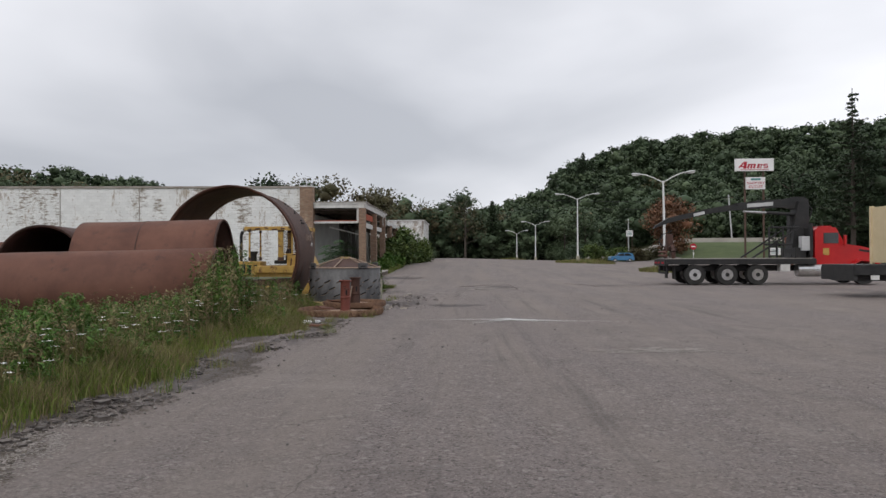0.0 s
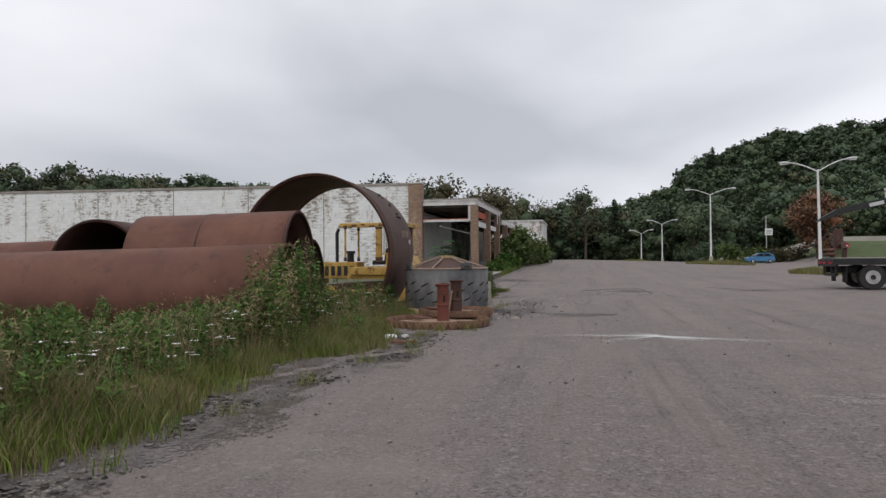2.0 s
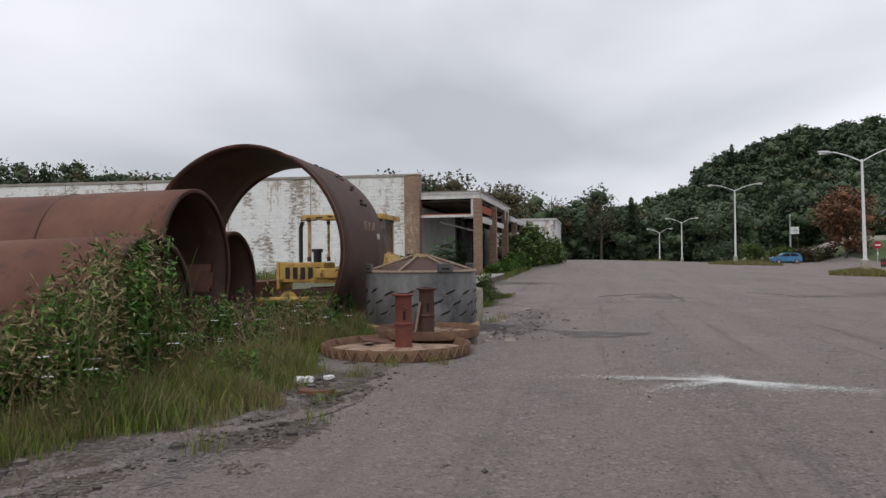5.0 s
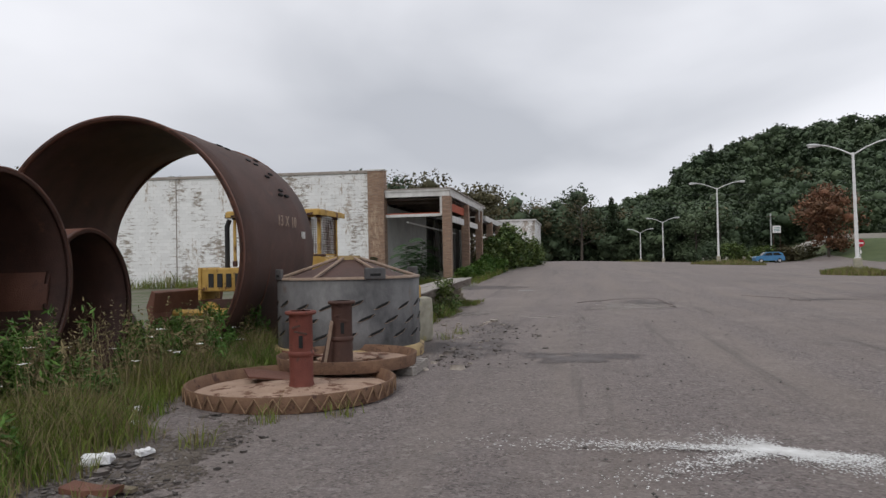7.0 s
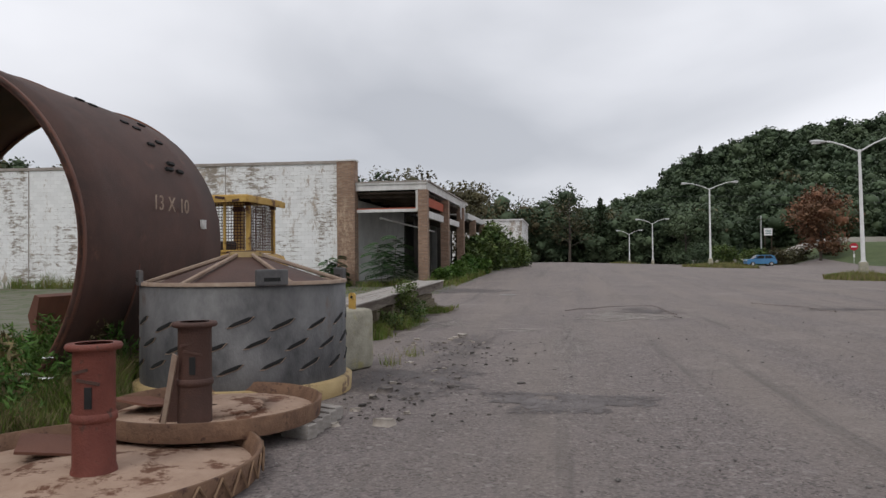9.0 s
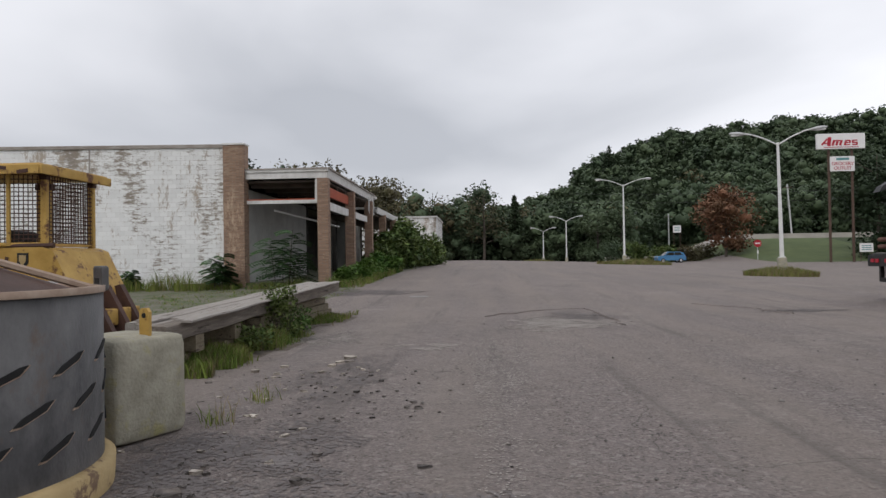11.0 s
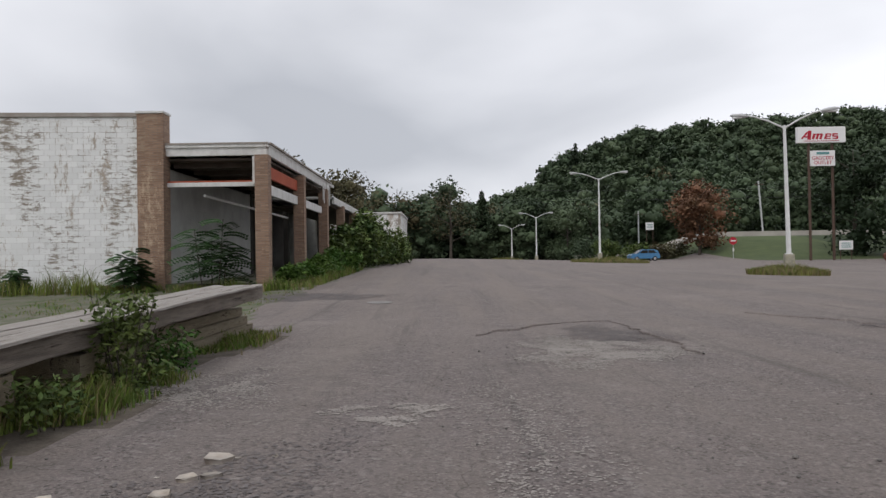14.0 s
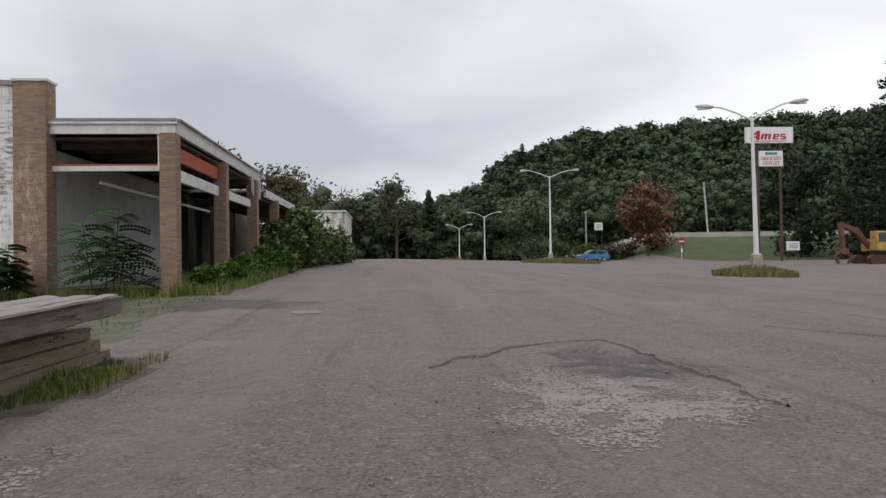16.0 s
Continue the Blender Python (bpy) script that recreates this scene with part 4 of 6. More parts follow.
# ---- drum with cone lid, trays, block ----
def make_drum():
    d = thing("steel_drum", pose(-3.28, 22.38, 0), "blue-grey slotted steel drum with a rusty cone lid", "drum")
    R = 1.155
    part("shell", lathe([(R, 0.12), (R, 1.27), (R - 0.05, 1.27), (R - 0.05, 0.12)], 80), STEEL, d, "blue-grey plate with torch-cut slots", True)
    part("base_ring", lathe([(R + 0.06, 0.0), (R + 0.07, 0.17), (R + 0.01, 0.19), (R - 0.1, 0.19), (R - 0.1, 0)], 80), YELLOW_TAN, d, "ochre painted base ring", True)
    part("top_lip", lathe([(R + 0.012, 1.245), (R + 0.012, 1.285), (R - 0.07, 1.285), (R - 0.07, 1.245)], 80), RUST_EDGE, d, "", True)
    part("cone_lid", lathe([(R - 0.06, 1.22), (0.16, 1.56), (0.12, 1.54), (R - 0.1, 1.18)], 40), RUST_DARK, d, "rust-brown cone lid", True)
    for k in range(6):
        a = radians(k * 60 + 20)
        ca, sa = math.cos(a), math.sin(a)
        part("rib", rods([((ca * (R - 0.05), sa * (R - 0.05), 1.27), (ca * 0.14, sa * 0.14, 1.59))], 0.025, 6), RUST_EDGE, d)
    part("hub", lathe([(0.0, 1.615), (0.19, 1.615), (0.19, 1.54), (0.0, 1.54)], 20), YELLOW_TAN, d)
    for k, a in enumerate((-52, 218, 38, 128)):
        tab = part("lifting_tab", bx((0, 0, 0), (0.34, 0.05, 0.17), 0, 0.02), STEEL, d, "lifting tab with a slot")
        q = radians(a)
        tab.location = (R * math.cos(q), R * math.sin(q), 1.33)
        tab.rotation_euler = (0, 0, q + math.pi / 2)
        part("tab_slot", bx((0, 0, -0.02), (0.17, 0.056, 0.04)), SLOT, tab)
    for row, z in enumerate((0.86, 0.64, 0.42)):
        for k in range(17):
            a = radians(k * 360 / 17 + row * 8 - 4)
            z = (0.86, 0.64, 0.42)[row] + 0.03 * math.sin(k * 1.9)
            s = part("slot", slot_mesh(), SLOT, d)
            s.location = ((R + 0.002) * math.cos(a), (R + 0.002) * math.sin(a), z)
            s.rotation_euler = (0, 0, a + math.pi / 2)
            lip = part("slot_lip", slot_mesh(1.12, 0.0), RUST_EDGE, d)
            lip.location = ((R + 0.001) * math.cos(a), (R + 0.001) * math.sin(a), z - 0.006)
            lip.rotation_euler = (0, 0, a + math.pi / 2)


def slot_mesh(grow=1.0, out=-0.004):
    bm = bmesh.new()
    pts = [(-0.125, -0.05), (-0.08, -0.05), (0.075, 0.0), (0.125, 0.045), (0.08, 0.04), (-0.07, -0.012)]
    a = [bm.verts.new((x * grow, out, z * grow * 1.1)) for x, z in pts]
    b = [bm.verts.new((x * grow, 0.02, z * grow * 1.1)) for x, z in pts]
    bm.faces.new(a)
    for i in range(6):
        j = (i + 1) % 6
        bm.faces.new((a[i], b[i], b[j], a[j]))
    return bm


make_drum()


def make_tray(c, R, h, rz, label, zig=True):
    t = thing("steel_tray", pose(c[0], c[1], c[2], 0, 0, rz), label, "tray", "round rusty trays")
    part("rim", lathe([(R, 0.0), (R + 0.02, h), (R + 0.005, h + 0.006), (R - 0.01, h), (R - 0.05, 0.05)], 72), RUST_BROWN, t, "", True)
    part("bed", lathe([(R - 0.04, 0.05), (R * 0.7, 0.075), (R * 0.45, 0.085), (0.44, 0.09), (0.42, 0.11), (0.03, 0.11)], 48), RUST_DUST, t, "sandy dirt and leaves lying in the tray", True)
    part("bottom", lathe([(R, 0.0), (R, 0.02), (0.0, 0.02)], 48), RUST, t)
    if zig:
        n = 40
        for k in range(n):
            a0, a1 = 2 * math.pi * k / n, 2 * math.pi * (k + 0.5) / n
            a2 = 2 * math.pi * (k + 1) / n
            q = R + 0.025
            part("zigzag_bar", rods([((q * math.cos(a0), q * math.sin(a0), 0.02), (q * math.cos(a1), q * math.sin(a1), h - 0.01)), ((q * math.cos(a1), q * math.sin(a1), h - 0.01), (q * math.cos(a2), q * math.sin(a2), 0.02))], 0.009, 4), YELLOW_BAR, t)
    # rusty plate fallen on the bed
    part("scrap_plate", bx((-0.45, 0.35, 0.15), (0.55, 0.42, 0.02), 35, 0, 6, 9), RUST, t)
    return t


make_tray((-2.85, 18.95, 0.0), 1.17, 0.17, 0, "round rusty tray with zigzag rim, filled with dirt")
tray_b = make_tray((-2.68, 20.45, 0.12), 0.93, 0.15, 50, "smaller round rusty tray raised on blocks", False)
for k in range(5):
    part("support_block", bx((0.5 + 0.14 * k - 1.0 + 0.95, -0.72 + 0.12 * k, -0.06), (0.12, 0.3, 0.12), 20, 0.01), WOOD_PALE, tray_b)


def make_post(c, h, material, label, gusset=False):
    p = thing("steel_post", pose(*c, 0, 0, 12), label, "post")
    part("column", lathe([(0.150, 0.0), (0.135, 0.06), (0.132, h - 0.06), (0.15, h - 0.02), (0.115, h - 0.02), (0.115, h - 0.3), (0.0, h - 0.3)], 28), material, p, "", True)
    part("top_flange", lathe([(0.118, h - 0.04), (0.172, h - 0.04), (0.18, h - 0.02), (0.172, h), (0.118, h)], 28), material, p, "", True)
    part("collar", lathe([(0.134, h * 0.40), (0.146, h * 0.41), (0.146, h * 0.46), (0.134, h * 0.47)], 28), material, p, "", True)
    part("cut_slot", bx((0.02, -0.132, h * 0.60), (0.045, 0.014, 0.14)), SLOT, p)
    part("torch_mark", bx((0.02, -0.132, h * 0.72), (0.15, 0.012, 0.02), 0, 0, 0, 12), RUST_DARK, p)
    part("torch_mark", bx((-0.03, -0.13, h * 0.80), (0.10, 0.012, 0.02), 0, 0, 0, -14), RUST_DARK, p)
    if gusset:
        part("gusset", prism([(-0.125, 0.0), (-0.3, 0.0), (-0.125, 0.6)], -0.02, 0.02), material, p)
        part("gusset", prism([(-0.2, 0.0), (-0.23, 0.02), (-0.13, 0.62), (-0.09, 0.6)], -0.16, -0.13), RUST_EDGE, p)


make_post((-2.70, 18.86, 0.1), 0.86, RUST_RED, "red-oxide square steel post standing in the tray")
make_post((-2.58, 19.95, 0.15), 0.86, RUST_DARK, "brown rusted steel post with gusset plate", True)


def make_block():
    b = thing("concrete_block", pose(-2.71, 24.03, 0, 0, 0, -24), "rounded pale concrete ballast block with yellow lifting lug", "concrete block")
    bm = bx((0, 0, 0.42), (0.74, 0.72, 0.84), 0, 0.10)
    bmesh.ops.subdivide_edges(bm, edges=bm.edges, cuts=2, use_grid_fill=True)
    for v in bm.verts:
        v.co += Vector(noise.noise_vector(v.co * 5)) * 0.012
    part("body", bm, CONCRETE, b, "", True)
    part("lifting_lug", prism([(0.185, 0.80), (0.295, 0.80), (0.295, 1.03), (0.27, 1.06), (0.21, 1.06), (0.185, 1.03)], 0.02, 0.05), YELLOW, b, "yellow painted lifting lug")
    part("lug_hole", rods([((0.24, 0.015, 1.0), (0.24, 0.055, 1.0))], 0.022), SLOT, b)
    part("rebar_loop", rods([((-0.33, -0.25, 0.8), (-0.33, -0.25, 1.0)), ((-0.33, -0.25, 1.0), (-0.23, -0.25, 1.0)), ((-0.23, -0.25, 1.0), (-0.23, -0.25, 0.8))], 0.014, 6), RUST_DARK, b)


make_block()


# ---- bulldozer ----
def make_dozer():
    d = thing("bulldozer", pose(-7.2, 28.75, -0.1), "old yellow bulldozer with rusty mesh cab", "bulldozer")
    for y in (-0.85, 0.85):
        tr = part("track", prism([(-1.9, 0.12), (-1.6, 0.0), (1.3, 0.0), (1.65, 0.2), (1.7, 0.55), (1.4, 0.85), (0.6, 0.8), (-1.5, 0.72), (-1.9, 0.5)], y - 0.22, y + 0.22), RUST_DARK, d, "rusty steel crawler track")
        for k in range(14):
            part("track_plate", bx((-1.55 + k * 0.22, y, 0.02), (0.17, 0.5, 0.06)), RUST_DARK, tr)
        for k in range(5):
            part("roller", rods([((-1.2 + k * 0.55, y - 0.24, 0.2), (-1.2 + k * 0.55, y + 0.24, 0.2))], 0.13, 14), BLACK, tr)
        part("sprocket", rods([((1.25, y - 0.25, 0.45), (1.25, y + 0.25, 0.45))], 0.34, 18), YELLOW, tr)
        part("idler", rods([((-1.5, y - 0.25, 0.4), (-1.5, y + 0.25, 0.4))], 0.28, 18), YELLOW, tr)
    part("bonnet", bx((-1.35, 0, 1.22), (1.5, 0.95, 0.62), 0, 0.05), YELLOW, d, "faded yellow engine bonnet")
    part("radiator_guard", bx((-2.12, 0, 1.12), (0.1, 1.0, 0.85), 0, 0.02), YELLOW, d)
    for k in range(5):
        part("side_grille", bx((-1.8 + k * 0.25, -0.485, 1.2), (0.14, 0.03, 0.36)), BLACK, d)
    part("exhaust_pipe", rods([((-1.5, -0.15, 1.5), (-1.5, -0.15, 2.65)), ((-1.5, -0.15, 2.62), (-1.43, -0.15, 2.8))], 0.065, 12), BLACK, d, "black exhaust stack")
    part("air_cleaner", rods([((-1.05, 0.1, 1.5), (-1.05, 0.1, 1.85)), ], 0.13, 14), BLACK, d)
    part("air_cap", rods([((-1.05, 0.1, 1.85), (-1.05, 0.1, 1.95))], 0.18, 14), BLACK, d)
    part("deck", bx((0.1, 0, 0.98), (1.9, 1.9, 0.16), 0, 0.02), YELLOW, d)
    part("fender", bx((0.1, -0.85, 1.2), (1.6, 0.4, 0.3), 0, 0.04), YELLOW, d)
    part("fender", bx((0.1, 0.85, 1.2), (1.6, 0.4, 0.3), 0, 0.04), YELLOW, d)
    part("fuel_tank", prism([(0.55, 0.95), (1.75, 0.95), (1.72, 1.15), (1.45, 1.72), (1.3, 1.78), (0.6, 1.78)], -0.75, 0.75), YELLOW, d, "rounded yellow rear fuel tank")
    em = part("tank_emblem", prism([(0.93, 1.70), (1.09, 1.70), (1.09, 1.56), (1.01, 1.46), (0.93, 1.56)], -0.762, -0.75), BLACK, d, "dark worn shield emblem")
    part("emblem_face", prism([(0.96, 1.67), (1.06, 1.67), (1.06, 1.58), (1.01, 1.52), (0.96, 1.58)], -0.766, -0.76), YELLOW_TAN, em)
    part("oil_streak", bx((0.75, -0.755, 1.4), (0.05, 0.012, 0.5), 0, 0, 0, 6), RUST_DARK, d)
    part("roof_bracket", bx((-0.95, -0.8, 2.84), (0.5, 0.12, 0.1), 0, 0.02), RUST_DARK, d)
    part("tank_rail", rods([((0.6, -0.72, 1.80), (1.45, -0.72, 1.80))], 0.035, 8), RUST_DARK, d)
    part("tank_plate", bx((1.35, -0.756, 1.22), (0.34, 0.012, 0.16)), FASCIA, d)
    part("seat", bx((0.2, 0, 1.5), (0.55, 0.6, 0.16), 0, 0.05), BLACK, d)
    part("seat_back", bx((0.48, 0, 1.8), (0.12, 0.6, 0.5), 0, 0.05, 0, 8), BLACK, d)
    # cab frame
    for x, y, w in ((-0.95, -0.8, 0.07), (-0.95, 0.8, 0.07), (0.35, -0.82, 0.2), (0.35, 0.82, 0.2), (1.25, -0.62, 0.09), (1.25, 0.62, 0.09)):
        post = part("cab_post", bx((x, y, 2.22), (w, w * 0.8, 1.34), 0, 0.012), YELLOW, d)
        part("rust_foot", bx((x, y, 1.63), (w + 0.03, w * 0.8 + 0.03, 0.14), 0, 0.012), RUST_DARK, post)
        part("rust_cap", bx((x, y, 2.80), (w + 0.03, w * 0.8 + 0.03, 0.10), 0, 0.012), RUST_DARK, post)
    part("cab_roof", bx((0.12, 0, 2.92), (2.5, 1.8, 0.09), 0, 0.03), YELLOW, d, "dented rusty cab roof")
    part("roof_gutter", bx((0.12, -0.92, 2.87), (2.5, 0.05, 0.13), 0, 0.01), YELLOW, d)
    part("roof_gutter", bx((1.39, 0, 2.87), (0.05, 1.86, 0.13), 0, 0.01), YELLOW, d)
    for k in range(7):
        part("rust_flake", bx((-0.9 + k * 0.34, -0.95, 2.84 + 0.03 * (k % 3)), (0.16 + 0.05 * (k % 2), 0.012, 0.05), 0, 0, 0, 8 * (k % 3) - 8), RUST_DARK, d)

    def mesh_screen(a, b, z0, z1, nv, nh):
        pr = []
        a, b = Vector(a), Vector(b)
        for k in range(nv + 1):
            p = a.lerp(b, k / nv)
            pr.append(((p.x, p.y, z0), (p.x, p.y, z1)))
        for k in range(nh + 1):
            z = z0 + (z1 - z0) * k / nh
            pr.append(((a.x, a.y, z), (b.x, b.y, z)))
        return rods(pr, 0.0075, 4)
    part("mesh_screen", mesh_screen((0.5, -0.8), (1.22, -0.63), 1.84, 2.82, 12, 16), RUST_DARK, d, "rusty wire mesh guard")
    part("mesh_screen", mesh_screen((1.27, -0.6), (1.27, 0.6), 1.84, 2.82, 18, 16), RUST_DARK, d, "rusty wire mesh guard")
    part("mesh_screen", mesh_screen((0.5, 0.8), (1.22, 0.63), 1.84, 2.82, 12, 16), RUST_DARK, d, "rusty wire mesh guard")
    part("screen_frame", rods([((0.8, -0.75, 1.8), (0.8, -0.75, 2.86)), ((0.45, -0.82, 1.82), (1.25, -0.62, 1.82)), ((1.25, -0.62, 1.82), (1.25, 0.62, 1.82))], 0.03, 6), YELLOW, d)
    # ripper at the rear
    for y in (-0.4, 0.1, 0.5):
        part("ripper_arm", prism([(1.6, 1.15), (1.8, 1.2), (2.25, 0.35), (2.2, 0.1), (2.05, 0.15)], y - 0.06, y + 0.06), RUST_DARK, d, "dark rusty ripper arm")
    part("ripper_beam", bx((1.85, 0, 0.72), (0.25, 1.5, 0.25), 0, 0.03), YELLOW, d)
    # blade
    bl = part("blade", prism([(-2.62, 0.05), (-2.5, 0.05), (-2.58, 0.45), (-2.5, 0.95), (-2.6, 1.0), (-2.75, 0.6)], -1.9, 1.5), RUST, d, "rusty worn dozer blade")
    part("blade_edge", bx((-2.55, -0.2, 0.06), (0.1, 3.5, 0.14)), RUST_DARK, bl)
    for y in (-1.1, 1.1):
        part("push_arm", rods([((-2.5, y, 0.4), (0.3, y, 0.45))], 0.09, 8), YELLOW, d)


make_dozer()
bpy.context.view_layer.update()


def scrap_trough():
    t = thing("scrap_trough", pose(-7.6, 24.3, -0.3, 0, 0, 20), "bent rusty yellow steel trough with chain, lying in weeds", "scrap")
    part("trough", prism([(-1.0, 0.0), (-0.4, 0.25), (0.5, 0.3), (0.9, 0.55), (0.86, 0.6), (0.45, 0.36), (-0.45, 0.31), (-1.04, 0.06)], -0.5, 0.5), YELLOW, t)
    part("trough_lip", prism([(-1.06, 0.05), (-0.45, 0.31), (-0.45, 0.37), (-1.08, 0.11)], -0.54, -0.46), RUST, t)
    for k in range(12):
        bm = bmesh.new()
        rod(bm, (-0.8 + k * 0.07, -0.55, 0.5 - 0.03 * k), (-0.74 + k * 0.07, -0.55, 0.48 - 0.03 * k), 0.018, n=6)
        part("chain_link", bm, RUST_EDGE, t)


scrap_trough()


# ---- timber stack ----
def timber(name, a, b, w, h, material, parent, jitter=0.006):
    a, b = Vector(a), Vector(b)
    d = b - a
    n = max(4, int(d.length / 0.5))
    bm = bmesh.new()
    rows = []
    s = Vector((-d.y, d.x, 0)).normalized()
    for i in range(n + 1):
        p = a.lerp(b, i / n)
        row = []
        for (u, v) in ((-0.5, 0.06), (-0.44, 0.0), (0.44, 0.0), (0.5, 0.06), (0.5, 0.94), (0.44, 1.0), (-0.44, 1.0), (-0.5, 0.94)):
            q = p + s * u * w + Vector((0, 0, (v - 1) * h))
            row.append(bm.verts.new(q + Vector(noise.noise_vector(q * 3.1)) * jitter * 2.5))
        rows.append(row)
    for i in range(n):
        for k in range(8):
            j = (k + 1) % 8
            bm.faces.new((rows[i][k], rows[i][j], rows[i + 1][j], rows[i + 1][k]))
    bm.faces.new(list(reversed(rows[0])))
    bm.faces.new(rows[-1])
    bmesh.ops.recalc_face_normals(bm, faces=bm.faces)
    return part(name, bm, material, parent)


def make_timbers():
    t = thing("timber_stack", pose(0, 0, 0), "stack of weathered grey timbers with long beams on top", "timber stack")
    for k in range(3):
        x = -3.50 - k * 0.28
        m = WOOD if k == 0 else WOOD_PALE
        timber("beam", (x - 0.12, 26.6 + 0.3 * k, 0.66), (x + 0.04, 36.3 - 0.2 * k, 0.86), 0.27, 0.22 if k == 0 else 0.2, m, t)
    for k in range(5):
        timber("board", (-3.42 - k * 0.17, 27.0 + 0.23 * (k % 3), 0.70), (-3.30 - k * 0.17, 35.9 - 0.2 * (k % 2), 0.895), 0.155, 0.03, WOOD_PALE, t)
    for k in range(3):
        z = 0.16 + k * 0.155
        timber("timber", (-3.86 - 0.05 * k, 31.2 - 0.15 * k, z), (-3.74 - 0.04 * k, 36.6 - 0.2 * k, z + 0.02), 0.3, 0.15, WOOD_MOSS, t)
        timber("timber", (-4.3, 31.0, z), (-4.2, 36.3, z), 0.35, 0.15, WOOD, t)
    for y in (27.6, 29.1, 30.4):
        timber("sleeper", (-4.7, y, 0.46), (-3.5, y + 0.05, 0.46), 0.32, 0.22, WOOD_MOSS, t)
        timber("sleeper", (-4.7, y, 0.22), (-3.6, y - 0.06, 0.23), 0.34, 0.24, WOOD_MOSS, t)
    timber("splinter", (-3.85, 33.4, 0.585), (-3.8, 35.4, 0.6), 0.2, 0.05, WOOD_PALE, t)


make_timbers()


# ---- lamps and signs ----
def make_lamp(c, h, lean, heading, span=4.9, label="white double-arm parking lot lamp on a tall pole"):
    p = thing("street_lamp", pose(*c) @ pose(0, 0, 0, 0, lean, heading), label, "street lamp", "parking lot lamps")
    bm = bmesh.new()
    rod(bm, (0, 0, 0.5), (0, 0, h), 0.13, 0.075, 12)
    part("pole", bm, LAMP_PAINT, p)
    part("base", bx((0, 0, 0.0), (0.5, 0.5, 1.15), 0, 0.06), CONCRETE, p, "yellowed concrete foot")
    part("base_plate", bx((0, 0, 0.6), (0.34, 0.34, 0.06)), LAMP_PAINT, p)
    for s in (-1, 1):
        pts = [(0, 0, h - 0.15), (s * span * 0.16, 0, h + 0.30), (s * span * 0.30, 0, h + 0.58), (s * span * 0.42, 0, h + 0.70)]
        a = part("arm", rods(list(zip(pts[:-1], pts[1:])), 0.045, 8), LAMP_PAINT, p)
        bm = bmesh.new()
        bmesh.ops.create_uvsphere(bm, u_segments=14, v_segments=8, radius=0.5, matrix=pose(s * span * 0.46, 0, h + 0.68, 0, -s * 6, 0) @ Matrix.Diagonal((0.95, 0.38, 0.24, 1)))
        hd = part("lamp_head", bm, LAMP_GREY, p, "grey cobra-head luminaire", True)
        part("lens", bx((s * span * 0.48, 0, h + 0.59), (0.5, 0.24, 0.09), 0, 0.03), LAMP_PAINT, hd)


make_lamp((18.47, 61.6, 0.6), 7.5, -0.8, -14)
make_lamp((17.88, 104.4, 0.9), 9.1, 0, -5, 6.2)
make_lamp((15.35, 139.7, 0.7), 6.9, 0, -5, 5.2)
make_lamp((12.95, 156.2, 0.7), 5.7, 0, -5, 4.6)


def make_sign():
    z0 = float(gz(45.5, 108.5))
    s = thing("pylon_sign", pose(45.6, 108.55, 0, 0, 0, -1), "tall roadside sign with two white panels on brown poles", "sign")
    for x in (-1.35, 1.45):
        part("pole", rods([((x, 0.2, z0 - 0.4), (x, 0.2, 14.5))], 0.16, 12), POLE_BROWN, s)
    a = part("main_panel", bx((0, 0, 15.27), (5.75, 0.5, 1.9), 0, 0.03), SIGN_WHITE, s, "white panel with red italic lettering shapes")
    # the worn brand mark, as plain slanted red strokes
    def stroke(x, z, w, h, slant=18):
        part("red_mark", bx((x, -0.265, z), (w, 0.03, h), 0, 0, 0, slant), SIGN_RED, a)
    stroke(-2.02, 15.20, 0.20, 1.05, 42)
    stroke(-1.45, 15.22, 0.42, 1.1, 6)
    stroke(-1.72, 15.02, 0.62, 0.16, 0)
    for x in (-0.95, -0.50, -0.05):
        stroke(x, 15.05, 0.27, 0.68)
    part("red_mark", bx((-0.45, -0.265, 15.33), (0.95, 0.03, 0.14)), SIGN_RED, a)
    stroke(0.50, 15.05, 0.22, 0.66)
    for z in (14.79, 15.06, 15.33):
        part("red_mark", bx((0.78, -0.265, z), (0.55, 0.03, 0.13)), SIGN_RED, a)
        part("red_mark", bx((1.62, -0.265, z), (0.62, 0.03, 0.14)), SIGN_RED, a)
    stroke(1.06, 15.2, 0.16, 0.3)
    stroke(1.38, 15.2, 0.18, 0.26)
    stroke(1.88, 14.93, 0.18, 0.26)
    part("red_mark", bx((0, -0.265, 14.52), (4.2, 0.03, 0.06)), SIGN_RED, a)
    b = part("lower_panel", bx((0.15, 0, 12.45), (2.9, 0.35, 1.85), 0, 0.02), SIGN_WHITE, s, "small white grocery outlet panel")
    part("teal_mark", bx((0.15, -0.19, 13.05), (1.5, 0.03, 0.3)), SIGN_TEAL, b)
    for body, z in (("GROCERY", 12.45), ("OUTLET", 11.9)):
        text_part("lettering", body, 0.58, pose(0.15, -0.19, z, 90), SIGN_RED, b, 0.015)


make_sign()


def small_sign(x, y, w, h, z, label, material=SIGN_WHITE):
    g = float(gz(x, y))
    s = thing("small_sign", pose(x, y, g - 0.1), label, "sign")
    part("panel", bx((0, -0.05, z), (w, 0.06, h), 0, 0.01), material, s)
    for k in (-0.4, 0.4):
        part("leg", rods([((w * k, 0.02, 0), (w * k, 0.02, z))], 0.05, 8), POLE_BROWN, s)
    for k in range(3):
        part("printed_line", bx((0, -0.085, z + h * (0.22 - 0.22 * k)), (w * 0.7, 0.012, h * 0.09)), SIGN_TEAL, s)


